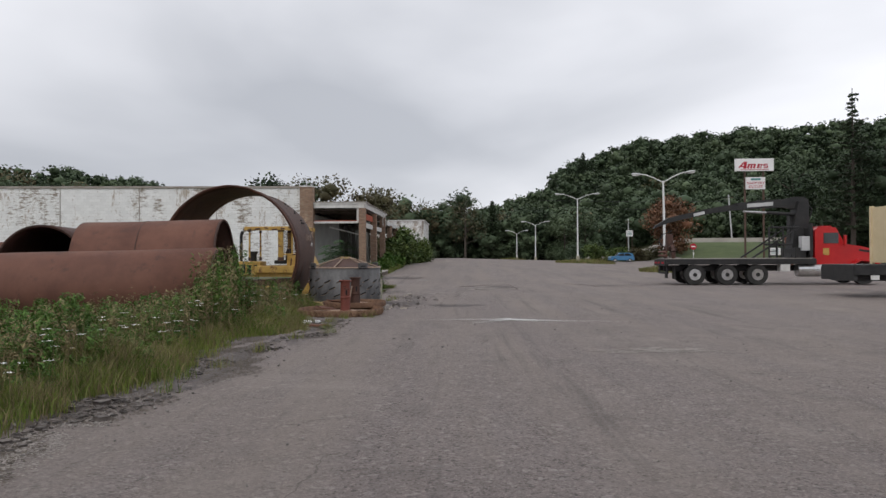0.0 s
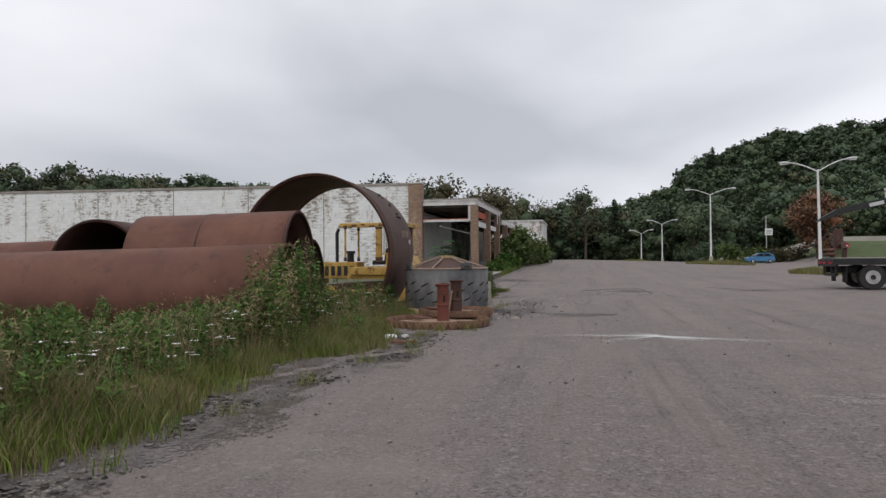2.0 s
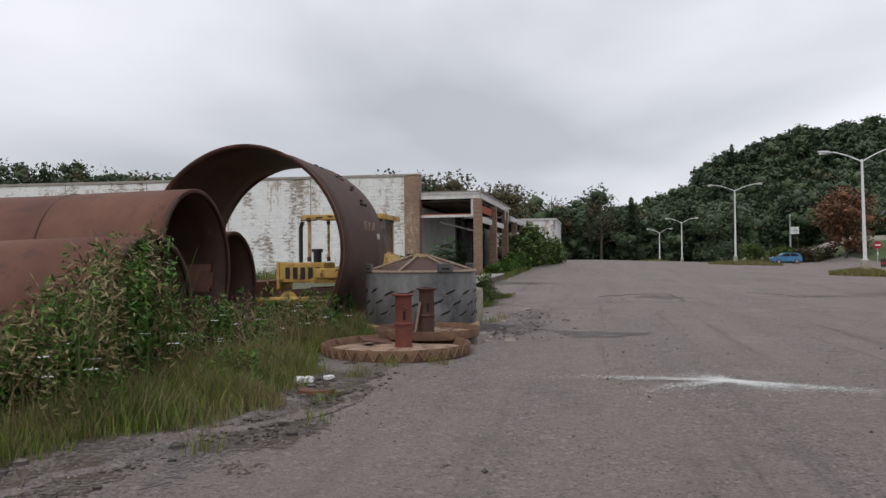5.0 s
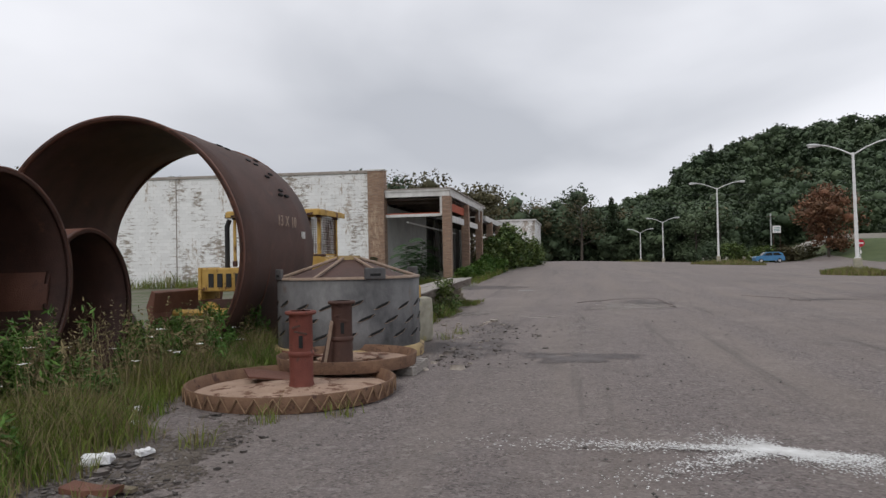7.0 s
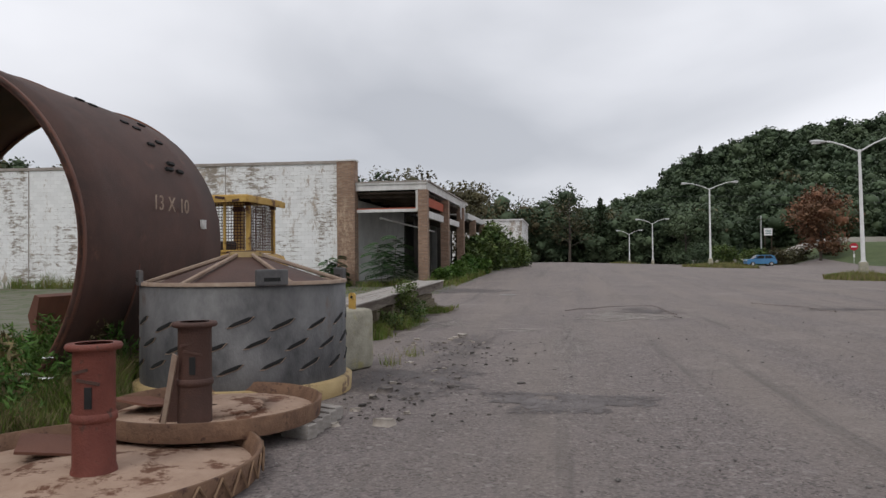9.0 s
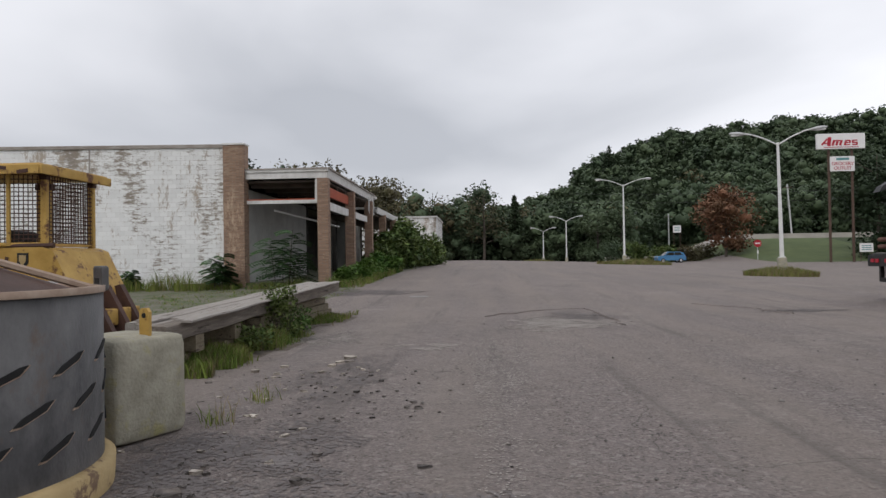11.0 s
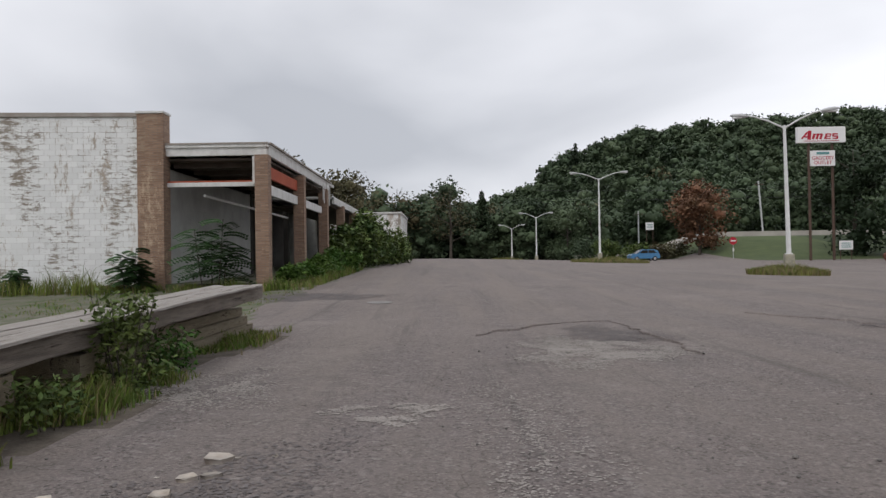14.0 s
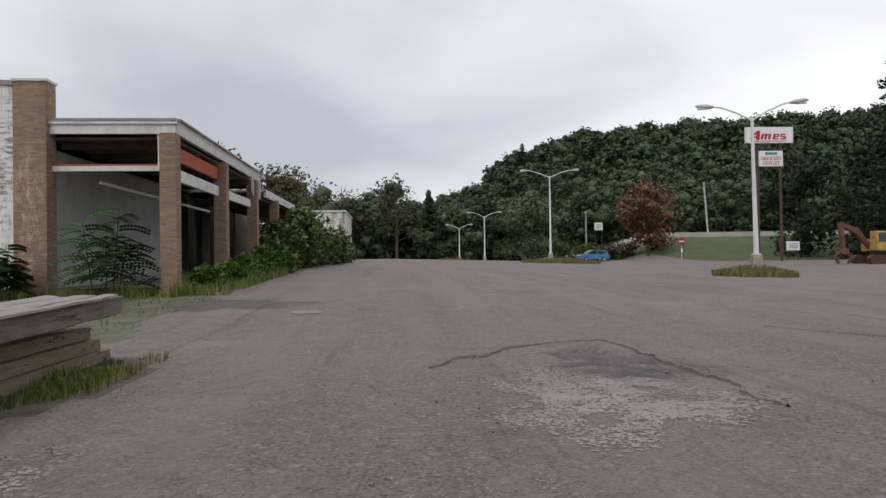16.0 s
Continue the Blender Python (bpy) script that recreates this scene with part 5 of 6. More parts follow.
small_sign(49.5, 110.5, 1.7, 1.1, 1.9, "small pale blue-lined sign at the lot edge")
small_sign(33.5, 138, 1.3, 1.2, 5.6, "white square roadside sign")


def round_sign(x, y):
    s = thing("road_sign", pose(x, y, float(gz(x, y)) - 0.1), "round red and white road sign on a post", "sign")
    part("disc", rods([((0, -0.06, 2.6), (0, -0.03, 2.6))], 0.55, 24), SIGN_RED, s)
    part("bar", bx((0, -0.07, 2.6), (0.75, 0.02, 0.2)), SIGN_WHITE, s)
    part("post", rods([((0, 0, 0), (0, 0, 2.9))], 0.05, 8), LAMP_GREY, s)
    part("reflector", bx((0, -0.06, 1.3), (0.22, 0.03, 0.5)), SIGN_WHITE, s)


round_sign(41.6, 125)


def utility_pole(x, y, h, lean):
    p = thing("utility_pole", pose(x, y, float(gz(x, y)) - 0.3, 0, lean, 0), "pale leaning utility pole beside the road", "utility pole")
    part("pole", rods([((0, 0, 0), (0, 0, h))], 0.16, 10), LAMP_GREY, p)
    part("crossarm", bx((0, -0.1, h - 0.7), (1.8, 0.12, 0.14)), POLE_BROWN, p)


utility_pole(61, 158, 11, -4)
utility_pole(42, 175, 9, 0)
wires = thing("power_lines", pose(0, 0, 0), "thin dark power lines sagging along the road", "power line")
for k, z in enumerate((8.5, 10.3)):
    pts = [(x, 166 - (x - 42) * 0.3, z + 3.2 + 0.0006 * (x - 70) ** 2) for x in range(20, 150, 10)]
    for a, b in zip(pts[:-1], pts[1:]):
        part("wire", rods([(a, b)], 0.035, 4), BLACK, wires)
wires.parent = None

# pale road on the bank, drawn as a slab laid on the slope's crown
bm = bmesh.new()
prev = None
for k in range(40):
    x = 24 + k * 5
    y = 157 - 0.02 * k * k * 0.4
    z = float(gz(x, y))
    e = float(gz(x, y - 4))
    row = [bm.verts.new((x, y - 4, e + 0.95)), bm.verts.new((x, y + 4, max(float(gz(x, y + 4)), z) + 0.98)), bm.verts.new((x, y - 4.2, e - 0.6))]
    if prev:
        bm.faces.new((prev[0], row[0], row[1], prev[1]))
        bm.faces.new((prev[2], row[2], row[0], prev[0]))
    prev = row
tagged(part("road", bm, ROADGREY), "pale two-lane road on a grassy bank", "road", kind="structure")


# ---- painted blocks by the brick pier, standing just proud of the wall ----
def wall_blocks():
    b = bpy.data.objects["shop_building"]
    ax, ay, ex, ey = -52.0, 45.7, -10.75, 48.65
    ln = math.hypot(ex - ax, ey - ay)
    dx, dy = (ex - ax) / ln, (ey - ay) / ln
    w = 0.405 / (dx + dy)
    me = bpy.data.meshes.new("block")
    bm = bx((0, 0, 0), (w - 0.006, 0.03, 0.197), 0, 0.003)
    bm.to_mesh(me)
    bm.free()
    me.materials.append(WHITE_WALL)
    ang = math.atan2(dy, dx)
    for row in range(2, 31):
        off = 0.2025 if row % 2 == 0 else 0.0
        u1 = ex + ey
        k1 = math.floor((u1 + off) / 0.405)
        for k in range(k1 - 10, k1):
            u = (k + 0.5) * 0.405 - off
            t = (u - (ax + ay)) / (dx + dy)
            ob = new("block", me)
            ob.parent = b
            ob.location = (ax + dx * t, ay + dy * t + 0.008 - 0.003 * RNG.random(), (row + 0.5) * 0.203)
            ob.rotation_euler = (0, 0, ang)


# ---- vehicles ----
def wheel(parent, x, y, z, r, w, rim=CHROME):
    t = part("wheel", rods([((x, y - w / 2, z), (x, y + w / 2, z))], r, 28), RUBBER, parent, "", False)
    part("rim", rods([((x, y - w / 2 - 0.012, z), (x, y + w / 2 + 0.012, z))], r * 0.56, 20), rim, t)
    part("hub", rods([((x, y - w / 2 - 0.05, z), (x, y + w / 2 + 0.05, z))], r * 0.2, 12), RUBBER, t)
    return t


def make_truck():
    # local x runs from the tail (0) to the bumper (11.9)
    t = thing("log_truck", pose(11.38, 37.9, 0.02, 0, 0, -3), "red-cabbed flatbed truck with black loader crane", "truck")
    for y in (-0.45, 0.45):
        part("chassis_rail", bx((5.6, y, 0.86), (11.0, 0.12, 0.3)), BLACK, t)
    part("flatbed", bx((4.2, 0, 1.26), (8.2, 2.5, 0.2), 0, 0.02), BLACK, t, "long black flatbed deck")
    part("deck_boards", bx((4.2, 0, 1.375), (8.0, 2.4, 0.03)), WOOD_PALE, t)
    part("side_rail", bx((4.2, -1.27, 1.2), (8.2, 0.06, 0.26), 0, 0.01), BLACK, t)
    part("side_rail", bx((4.2, 1.27, 1.2), (8.2, 0.06, 0.26), 0, 0.01), BLACK, t)
    tail = part("tail_beam", bx((0.05, 0, 1.16), (0.12, 2.5, 0.32), 0, 0.01), BLACK, t)
    for y in (-0.95, -0.7, 0.0, 0.7, 0.95, 0.2):
        part("tail_light", bx((-0.02, y, 1.16), (0.03, 0.16, 0.1)), SIGN_RED, tail)
    for y in (-0.85, 0.85):
        part("mud_flap", bx((0.55, y, 0.66), (0.03, 0.62, 0.72)), RUBBER, t, "black rubber mud flap")
    part("underride_bar", bx((0.2, 0, 0.62), (0.1, 1.9, 0.12)), BLACK, t)
    for y in (-0.9, 0.9):
        part("bar_leg", bx((0.2, y, 0.85), (0.1, 0.1, 0.5)), BLACK, t)
    for x in (1.55, 3.2, 4.75):
        for y in (-1.0, 1.0):
            wheel(t, x, y, 0.53, 0.53, 0.5)
    for y in (-1.05, 1.05):
        wheel(t, 10.7, y, 0.53, 0.53, 0.34)
    part("fuel_tank", rods([((7.2, -0.95, 0.75), (8.7, -0.95, 0.75))], 0.34, 18), CHROME, t, "bright fuel tank")
    part("tool_box", bx((6.35, -1.05, 0.9), (0.6, 0.45, 0.42), 0, 0.02), FASCIA, t, "white tool box")
    part("step", bx((9.0, -1.1, 0.7), (1.0, 0.4, 0.42), 0, 0.03), CHROME, t)
    # cab and bonnet
    part("cab", prism([(8.3, 1.05), (8.3, 2.85), (8.45, 2.98), (9.35, 2.98), (9.75, 2.2), (9.75, 1.05)], -1.12, 1.12), RED, t, "bright red truck cab")
    part("bonnet", prism([(9.7, 1.0), (9.7, 2.12), (10.6, 2.0), (11.45, 1.78), (11.6, 1.5), (11.6, 0.8), (11.2, 0.8), (11.15, 1.12), (10.9, 1.3), (10.5, 1.3), (10.2, 1.1), (10.1, 0.9)], -1.05, 1.05), RED, t, "sloping red bonnet")
    for y in (-1.13, 1.13):
        part("side_window", bx((9.1, y, 2.42), (0.75, 0.02, 0.55), 0, 0.0), GLASS_DARK, t)
        part("door_emblem", bx((8.85, y, 1.72), (0.3, 0.025, 0.36)), YELLOW, t, "gold shield emblem")
        part("mirror", bx((9.7, y * 1.2, 2.3), (0.1, 0.18, 0.5), 0, 0.02), RED, t)
        part("fender", prism([(10.0, 0.95), (10.25, 1.25), (10.55, 1.34), (10.9, 1.32), (11.2, 1.1), (11.3, 0.8), (11.22, 0.8), (11.1, 1.05), (10.85, 1.2), (10.5, 1.22), (10.28, 1.12), (10.1, 0.9)], y - 0.22, y + 0.1), RED, t)
    part("windscreen", prism([(9.37, 2.93), (9.75, 2.22), (9.78, 2.24), (9.41, 2.95)], -0.95, 0.95), GLASS_DARK, t)
    part("bumper", bx((11.72, 0, 0.65), (0.18, 2.3, 0.36), 0, 0.03), CHROME, t)
    part("headache_rack", bx((8.05, 0, 2.05), (0.12, 2.3, 1.8), 0, 0.01), BLACK, t)
    part("exhaust_pipe", rods([((8.15, -0.95, 1.3), (8.15, -0.95, 3.1))], 0.08, 12), CHROME, t)
    part("oil_box", bx((7.75, -0.9, 2.15), (0.55, 0.4, 0.75), 0, 0.02), LAMP_GREY, t, "grey hydraulic oil box")
    # loader crane: frame, mast, boom folded over the deck, grapple on the deck's tail
    part("crane_base", bx((7.5, 0, 1.65), (0.7, 1.9, 0.55), 0, 0.03), BLACK, t)
    part("mast", bx((7.45, 0.1, 2.7), (0.45, 0.45, 2.0), 0, 0.04), BLACK, t, "black crane mast")
    part("frame_strut", rods([((7.4, -0.9, 3.0), (4.6, -0.9, 1.4)), ((7.4, 0.9, 3.0), (4.6, 0.9, 1.4)), ((6.0, -0.9, 2.3), (6.0, -0.9, 1.4)), ((5.2, -0.9, 2.1), (7.0, -0.9, 2.1)), ((5.5, -0.9, 3.0), (7.4, -0.9, 3.0)), ((5.5, -0.9, 3.0), (5.5, -0.9, 1.4)), ((6.4, -0.9, 3.0), (6.4, -0.9, 1.4))], 0.05, 6), BLACK, t)
    part("ladder", rods([((5.5, -1.0, 1.4), (5.5, -1.0, 2.9)), ((5.9, -1.0, 1.4), (5.9, -1.0, 2.9))] + [((5.5, -1.0, 1.5 + 0.25 * k), (5.9, -1.0, 1.5 + 0.25 * k)) for k in range(6)], 0.025, 6), BLACK, t)
    part("hydraulic_hose", rods([((0.7, 0.1, 2.9), (0.2, 0.1, 2.7)), ((0.2, 0.1, 2.7), (0.0, 0.1, 2.3)), ((0.0, 0.1, 2.3), (0.25, 0.1, 2.0))], 0.03, 6), BLACK, t)
    g = part("grapple", bx((0.55, 0.09, 2.25), (0.35, 0.4, 0.9), 0, 0.04), RUST_DARK, t, "rusty brown log grapple")
    for s in (-1, 1):
        pts = [(0.55, 0.1 + s * 0.15, 1.95), (0.55, 0.1 + s * 0.75, 2.05), (0.55, 0.1 + s * 0.98, 1.75), (0.55, 0.1 + s * 0.9, 1.41)]
        part("claw", rods(list(zip(pts[:-1], pts[1:])), 0.11, 8), RUST_DARK, g)
    for z in (1.55, 1.75):
        part("claw_bar", rods([((0.2, -0.8, z), (0.2, 1.0, z))], 0.06, 8), RUST, g)
    # short wheelbase: draw the stretch between rear axles and cab together
    for o in t.children_recursive:
        for v in o.data.vertices:
            x = v.co.x
            v.co.x = x if x < 5.3 else 5.3 + (x - 5.3) * (2.4 / 3.0) if x < 8.3 else x - 0.6


    # arched loader boom over the deck, its mast behind the cab
    part("main_boom", prism([(7.75, 4.20), (7.85, 4.48), (7.6, 4.65), (7.1, 4.67), (6.6, 4.56), (5.4, 4.48), (4.1, 4.36), (4.1, 3.98), (5.4, 4.08), (6.6, 4.12), (7.2, 3.98)], -0.12, 0.3), BLACK, t, "arched black crane boom")
    part("jib", prism([(4.2, 4.34), (3.0, 4.15), (1.8, 3.90), (0.5, 3.60), (-0.2, 3.18), (-0.3, 3.02), (0.55, 3.34), (1.8, 3.62), (3.0, 3.86), (4.2, 4.00)], -0.08, 0.26), BLACK, t, "tapering black crane jib")
    part("boom_lettering", bx((5.3, -0.13, 4.26), (1.35, 0.015, 0.2), 0, 0, 0, -4), LAMP_GREY, t)
    part("jib_lettering", bx((2.1, -0.09, 3.80), (0.6, 0.015, 0.16), 0, 0, 0, -13), LAMP_GREY, t)
    part("boom_ram", rods([((6.9, -0.16, 3.75), (4.4, -0.16, 3.90))], 0.06, 8), CHROME, t)
    part("ram_sleeve", rods([((7.1, -0.16, 3.72), (5.6, -0.16, 3.83))], 0.09, 10), BLACK, t)
    part("crane_column", prism([(6.75, 1.4), (7.75, 1.4), (7.7, 4.3), (7.2, 4.4), (7.0, 3.5)], -0.45, 0.45), BLACK, t, "black crane column behind the cab")
    part("boom_hose", rods([((7.75, -0.2, 4.2), (7.95, -0.2, 4.0)), ((7.95, -0.2, 4.0), (7.85, -0.2, 3.5)), ((7.85, -0.2, 3.5), (7.5, -0.2, 3.0))], 0.035, 6), BLACK, t)
    part("intake_pipe", rods([((7.55, -1.0, 1.5), (7.55, -1.0, 3.2))], 0.11, 12), BLACK, t)
    part("roof_visor", bx((8.35, 0, 3.02), (0.5, 2.0, 0.08), 0, 0.02), RED, t)
    part("grille_slot", bx((10.2, -1.06, 1.75), (0.55, 0.02, 0.1), 0, 0, 0, 10), BLACK, t)


make_truck()


def make_trailer():
    t = thing("container_trailer", pose(14.9, 26.4, 0, 0, 0, -2), "black flatbed trailer at the lot's side", "trailer")
    part("deck", bx((5, 0, 1.12), (10, 2.5, 0.2), 0, 0.02), BLACK, t)
    part("side_rail", bx((5, -1.27, 1.0), (10, 0.06, 0.3)), BLACK, t)
    part("tail_beam", bx((0.05, 0, 0.88), (0.14, 2.5, 0.5)), BLACK, t)
    part("number_plate", bx((0.7, -1.31, 0.75), (0.3, 0.02, 0.16)), FASCIA, t)
    part("underframe", bx((4.5, 0, 0.8), (9, 1.0, 0.4)), BLACK, t)
    for x in (6.5, 7.9):
        for y in (-1.0, 1.0):
            wheel(t, x, y, 0.5, 0.5, 0.45)
    part("landing_leg", bx((3.0, -0.7, 0.45), (0.15, 0.15, 0.9)), BLACK, t)
    part("landing_leg", bx((3.0, 0.7, 0.45), (0.15, 0.15, 0.9)), BLACK, t)
    c = thing("shipping_container", pose(16.75, 26.35, 1.22, 0, 0, -2), "cream corrugated steel shipping container on a trailer", "container")
    part("body", bx((3.05, 0, 1.14), (6.0, 2.38, 2.18)), CREAM, c)
    for k in range(22):
        part("corrugation", bx((0.25 + k * 0.27, -1.2, 1.14), (0.13, 0.05, 2.0), 0, 0.012), CREAM, c)
    for x in (0.08, 6.02):
        for y in (-1.18, 1.18):
            part("corner_post", bx((x, y, 1.14), (0.14, 0.14, 2.28), 0, 0.01), CREAM, c)
    for z in (0.07, 2.23):
        part("rail", bx((3.05, -1.2, z), (6.0, 0.1, 0.13)), CREAM, c)


make_trailer()


def make_suv():
    x, y = 29.6, 128.0
    c = thing("parked_car", pose(x, y, float(gz(x, y)) + 0.02, 0, 0, 4), "blue compact SUV parked at the lot's edge", "car")
    part("body", prism([(-2.15, 0.35), (-2.2, 0.85), (-2.0, 1.02), (-1.1, 1.08), (0.9, 1.1), (2.0, 1.08), (2.15, 0.8), (2.15, 0.35)], -0.9, 0.9), CARBLUE, c)
    part("cabin", prism([(-1.2, 1.05), (-0.55, 1.6), (-0.2, 1.68), (1.3, 1.68), (1.85, 1.5), (2.05, 1.05)], -0.78, 0.78), CARBLUE, c)
    for s in (-1, 1):
        part("side_window", prism([(-0.95, 1.12), (-0.45, 1.54), (0.35, 1.58), (0.35, 1.12)], s * 0.785 - 0.01, s * 0.785 + 0.01), GLASS_DARK, c)
        part("side_window", prism([(0.45, 1.12), (0.45, 1.58), (1.25, 1.56), (1.75, 1.15)], s * 0.785 - 0.01, s * 0.785 + 0.01), GLASS_DARK, c)
    part("windscreen", prism([(-1.22, 1.1), (-0.6, 1.6), (-0.56, 1.58), (-1.15, 1.08)], -0.7, 0.7), GLASS_DARK, c)
    for wx in (-1.35, 1.35):
        for wy in (-0.82, 0.82):
            wheel(c, wx, wy, 0.33, 0.34, 0.24)
    for wy in (-0.65, 0.65):
        part("headlight", bx((-2.14, wy, 0.85), (0.12, 0.35, 0.15), 0, 0.02), FASCIA, c)
        part("tail_light", bx((2.1, wy, 0.95), (0.1, 0.25, 0.22), 0, 0.02), SIGN_RED, c)


make_suv()


def make_excavator():
    x, y = 45.4, 89.5
    e = thing("excavator", pose(x, y, float(gz(x, y)) - 0.02), "yellow tracked excavator with a rusty grapple", "excavator")
    for s in (-1, 1):
        part("track", prism([(-1.9, 0.15), (-1.6, 0), (1.6, 0), (1.9, 0.15), (1.95, 0.55), (1.6, 0.85), (-1.6, 0.85), (-1.95, 0.55)], s * 1.1 - 0.3, s * 1.1 + 0.3), RUST_DARK, e)
    part("turntable", rods([((0, 0, 0.8), (0, 0, 1.1))], 0.8, 20), BLACK, e)
    part("house", bx((0.7, 0.1, 1.75), (3.2, 2.5, 1.15), 0, 0.1), YELLOW, e, "yellow engine house")
    part("cab", bx((-0.5, -0.75, 2.15), (1.3, 0.95, 1.75), 0, 0.08), YELLOW, e)
    part("cab_glass", bx((-0.5, -1.235, 2.45), (0.95, 0.02, 0.85)), GLASS_DARK, e)
    part("name_panel", bx((1.2, -1.155, 1.8), (0.9, 0.02, 0.5)), BLACK, e, "black name panel")
    part("boom", prism([(-0.6, 1.6), (-1.9, 3.3), (-3.6, 3.9), (-3.7, 3.6), (-2.2, 2.9), (-0.9, 1.4)], 0.1, 0.5), RUST, e)
    part("stick", prism([(-3.4, 3.95), (-3.8, 3.9), (-3.5, 1.4), (-3.2, 1.4)], 0.12, 0.48), RUST, e)
    g = part("grapple", bx((-3.35, 0.3, 1.2), (0.7, 0.6, 0.5), 0, 0.05), RUST, e, "rusty grapple")
    for s in (-1, 1):
        pts = [(-3.35 + s * 0.3, 0.3, 1.15), (-3.35 + s * 0.85, 0.3, 0.75), (-3.35 + s * 0.45, 0.3, 0.1)]
        part("claw", rods(list(zip(pts[:-1], pts[1:])), 0.14, 8), RUST, g)


make_excavator()


# ---- woods ----
def hill_woods():
    out, dark, warm, core = [], [], [], []
    n = 1500
    x = RNG.uniform(-160, 330, n * 3)
    y = RNG.uniform(168, 345, n * 3)
    keep = (y > 172 + 0.0 * x) & (RNG.random(n * 3) < np.clip(1.1 - (y - 168) / 420, 0.3, 1)) & (np.abs(x) < 0.95 * y + 20)
    x, y = x[keep][:n], y[keep][:n]
    ridge_x = RNG.uniform(-20, 300, 220)
    x = np.concatenate([x, ridge_x])
    y = np.concatenate([y, 318 - 0.10 * np.abs(ridge_x) + RNG.uniform(-14, 14, 220)])
    # trees along the foot, hiding the forest floor
    foot = RNG.uniform(-30, 36, 80)
    x = np.concatenate([x, foot])
    y = np.concatenate([y, RNG.uniform(164, 178, 80)])
    z = gz(x, y)
    for a, b, c in zip(x, y, z):
        h = RNG.uniform(9, 14) * (1.2 if RNG.random() < 0.06 else 1)
        w = h * RNG.uniform(0.65, 0.95)
        m = 680 if b < 230 else 400
        p = crown_points(m, (a, b, c - 0.5), h, w, 11, low=0.10)
        q = quads(p, 0.46 if b < 230 else 0.66, 0.45)
        core.append(lobe_cores(0.60))
        r = RNG.random()
        (warm if (r < 0.05 and b < 240 and a < 70) else dark if r < 0.3 else out).append(q)
    stuff("hill_trees", out, HILL_LEAF, "dense green summer trees covering a hillside", "woods")
    stuff("hill_trees", dark, DARK_LEAF, "darker trees among the hillside woods", "woods")
    stuff("hill_trees", core, HILL_LEAF, "shaded inner foliage of the hillside woods", "woods")
    stuff("hill_trees", warm, OLIVE_LEAF, "browning trees at the foot of the hill", "woods")


hill_woods()


def make_tree(x, y, h, w, leaf, label, leaves=2600, size=0.24, low=0.22, lobes=16, gap=False, dz=0.0):
    g = float(gz(x, y)) + dz
    t = thing("tree", pose(x, y, g), label, "tree")
    bm = bmesh.new()
    top = h * 0.72
    rod(bm, (0, 0, -0.3), (0.1, 0.05, top * 0.55), 0.022 * h, 0.014 * h, 9)
    rod(bm, (0.1, 0.05, top * 0.54), (0, 0, h * 0.93), 0.014 * h, 0.003 * h, 8)
    for k in range(11):
        a = k * 2.4
        z = h * (0.22 + 0.058 * k)
        rod(bm, (0.05, 0, z), (w * 0.4 * math.cos(a) * (1 - 0.045 * k), w * 0.4 * math.sin(a) * (1 - 0.045 * k), z + h * 0.13), 0.006 * h, 0.0015 * h, 5)
    part("trunk", bm, BARK, t)
    p = crown_points(leaves, (0, 0, 0), h, w, lobes, low=low)
    v, f = quads(p, size * 0.8, 0.35)
    cr = new("crown", mesh_from("crown", v, f, leaf))
    cr.parent = t
    if leaves > 1200:
        v, f = lobe_cores(0.4)
        inner = new("inner_foliage", mesh_from("inner_foliage", v, f, leaf))
        inner.parent = t
    return t


def make_conifer(x, y, h, w, label, leaf=DARK_LEAF):
    g = float(gz(x, y))
    t = thing("conifer", pose(x, y, g), label, "tree")
    bm = bmesh.new()
    rod(bm, (0, 0, -0.3), (0, 0, h), 0.016 * h, 0.002 * h, 8)
    pts = []
    for k in range(34):
        z = h * (0.2 + 0.78 * k / 34)
        r = w * 0.5 * (1 - k / 35) ** 0.85 * RNG.uniform(0.6, 1.15)
        for j in range(6):
            a = RNG.uniform(0, 6.28)
            e = Vector((r * math.cos(a), r * math.sin(a), z + r * RNG.uniform(-0.05, 0.3)))
            rod(bm, (0, 0, z), e, 0.0025 * h, 0.0008 * h, 4)
            n = max(6, int(42 * r / (w * 0.5)))
            u = RNG.uniform(0.2, 1.0, n)[:, None]
            pts.append(np.array((0, 0, z)) * (1 - u) + np.array(e) * u + RNG.normal(size=(n, 3)) * 0.14 * np.array((1, 1, 0.6)))
    part("trunk", bm, BARK, t)
    v, f = quads(np.concatenate(pts), 0.26, 0.5)
    cr = new("crown", mesh_from("crown", v, f, leaf))
    cr.parent = t


make_tree(40.8, 136, 11.4, 10.8, RUST_LEAF, "rust-brown leaved tree standing by the road", 5200, 0.33, 0.14, 20)
make_conifer(57.5, 103, 25.5, 10, "tall ragged dark spruce at the woods' edge")
for x, y, h, w in ((64, 106, 19, 14), (72, 112, 21, 15), (66, 118, 18, 14), (80, 108, 20, 15), (62, 113, 16, 11), (90, 104, 21, 16), (58.5, 124, 16, 12), (78, 98, 17, 13), (70, 101, 16, 12), (84, 92, 18, 14), (96, 88, 20, 15)):
    make_tree(x, y, h, w, DARK_LEAF, "dense dark deciduous tree at the woods' edge", 3600, 0.42, 0.06, 18)
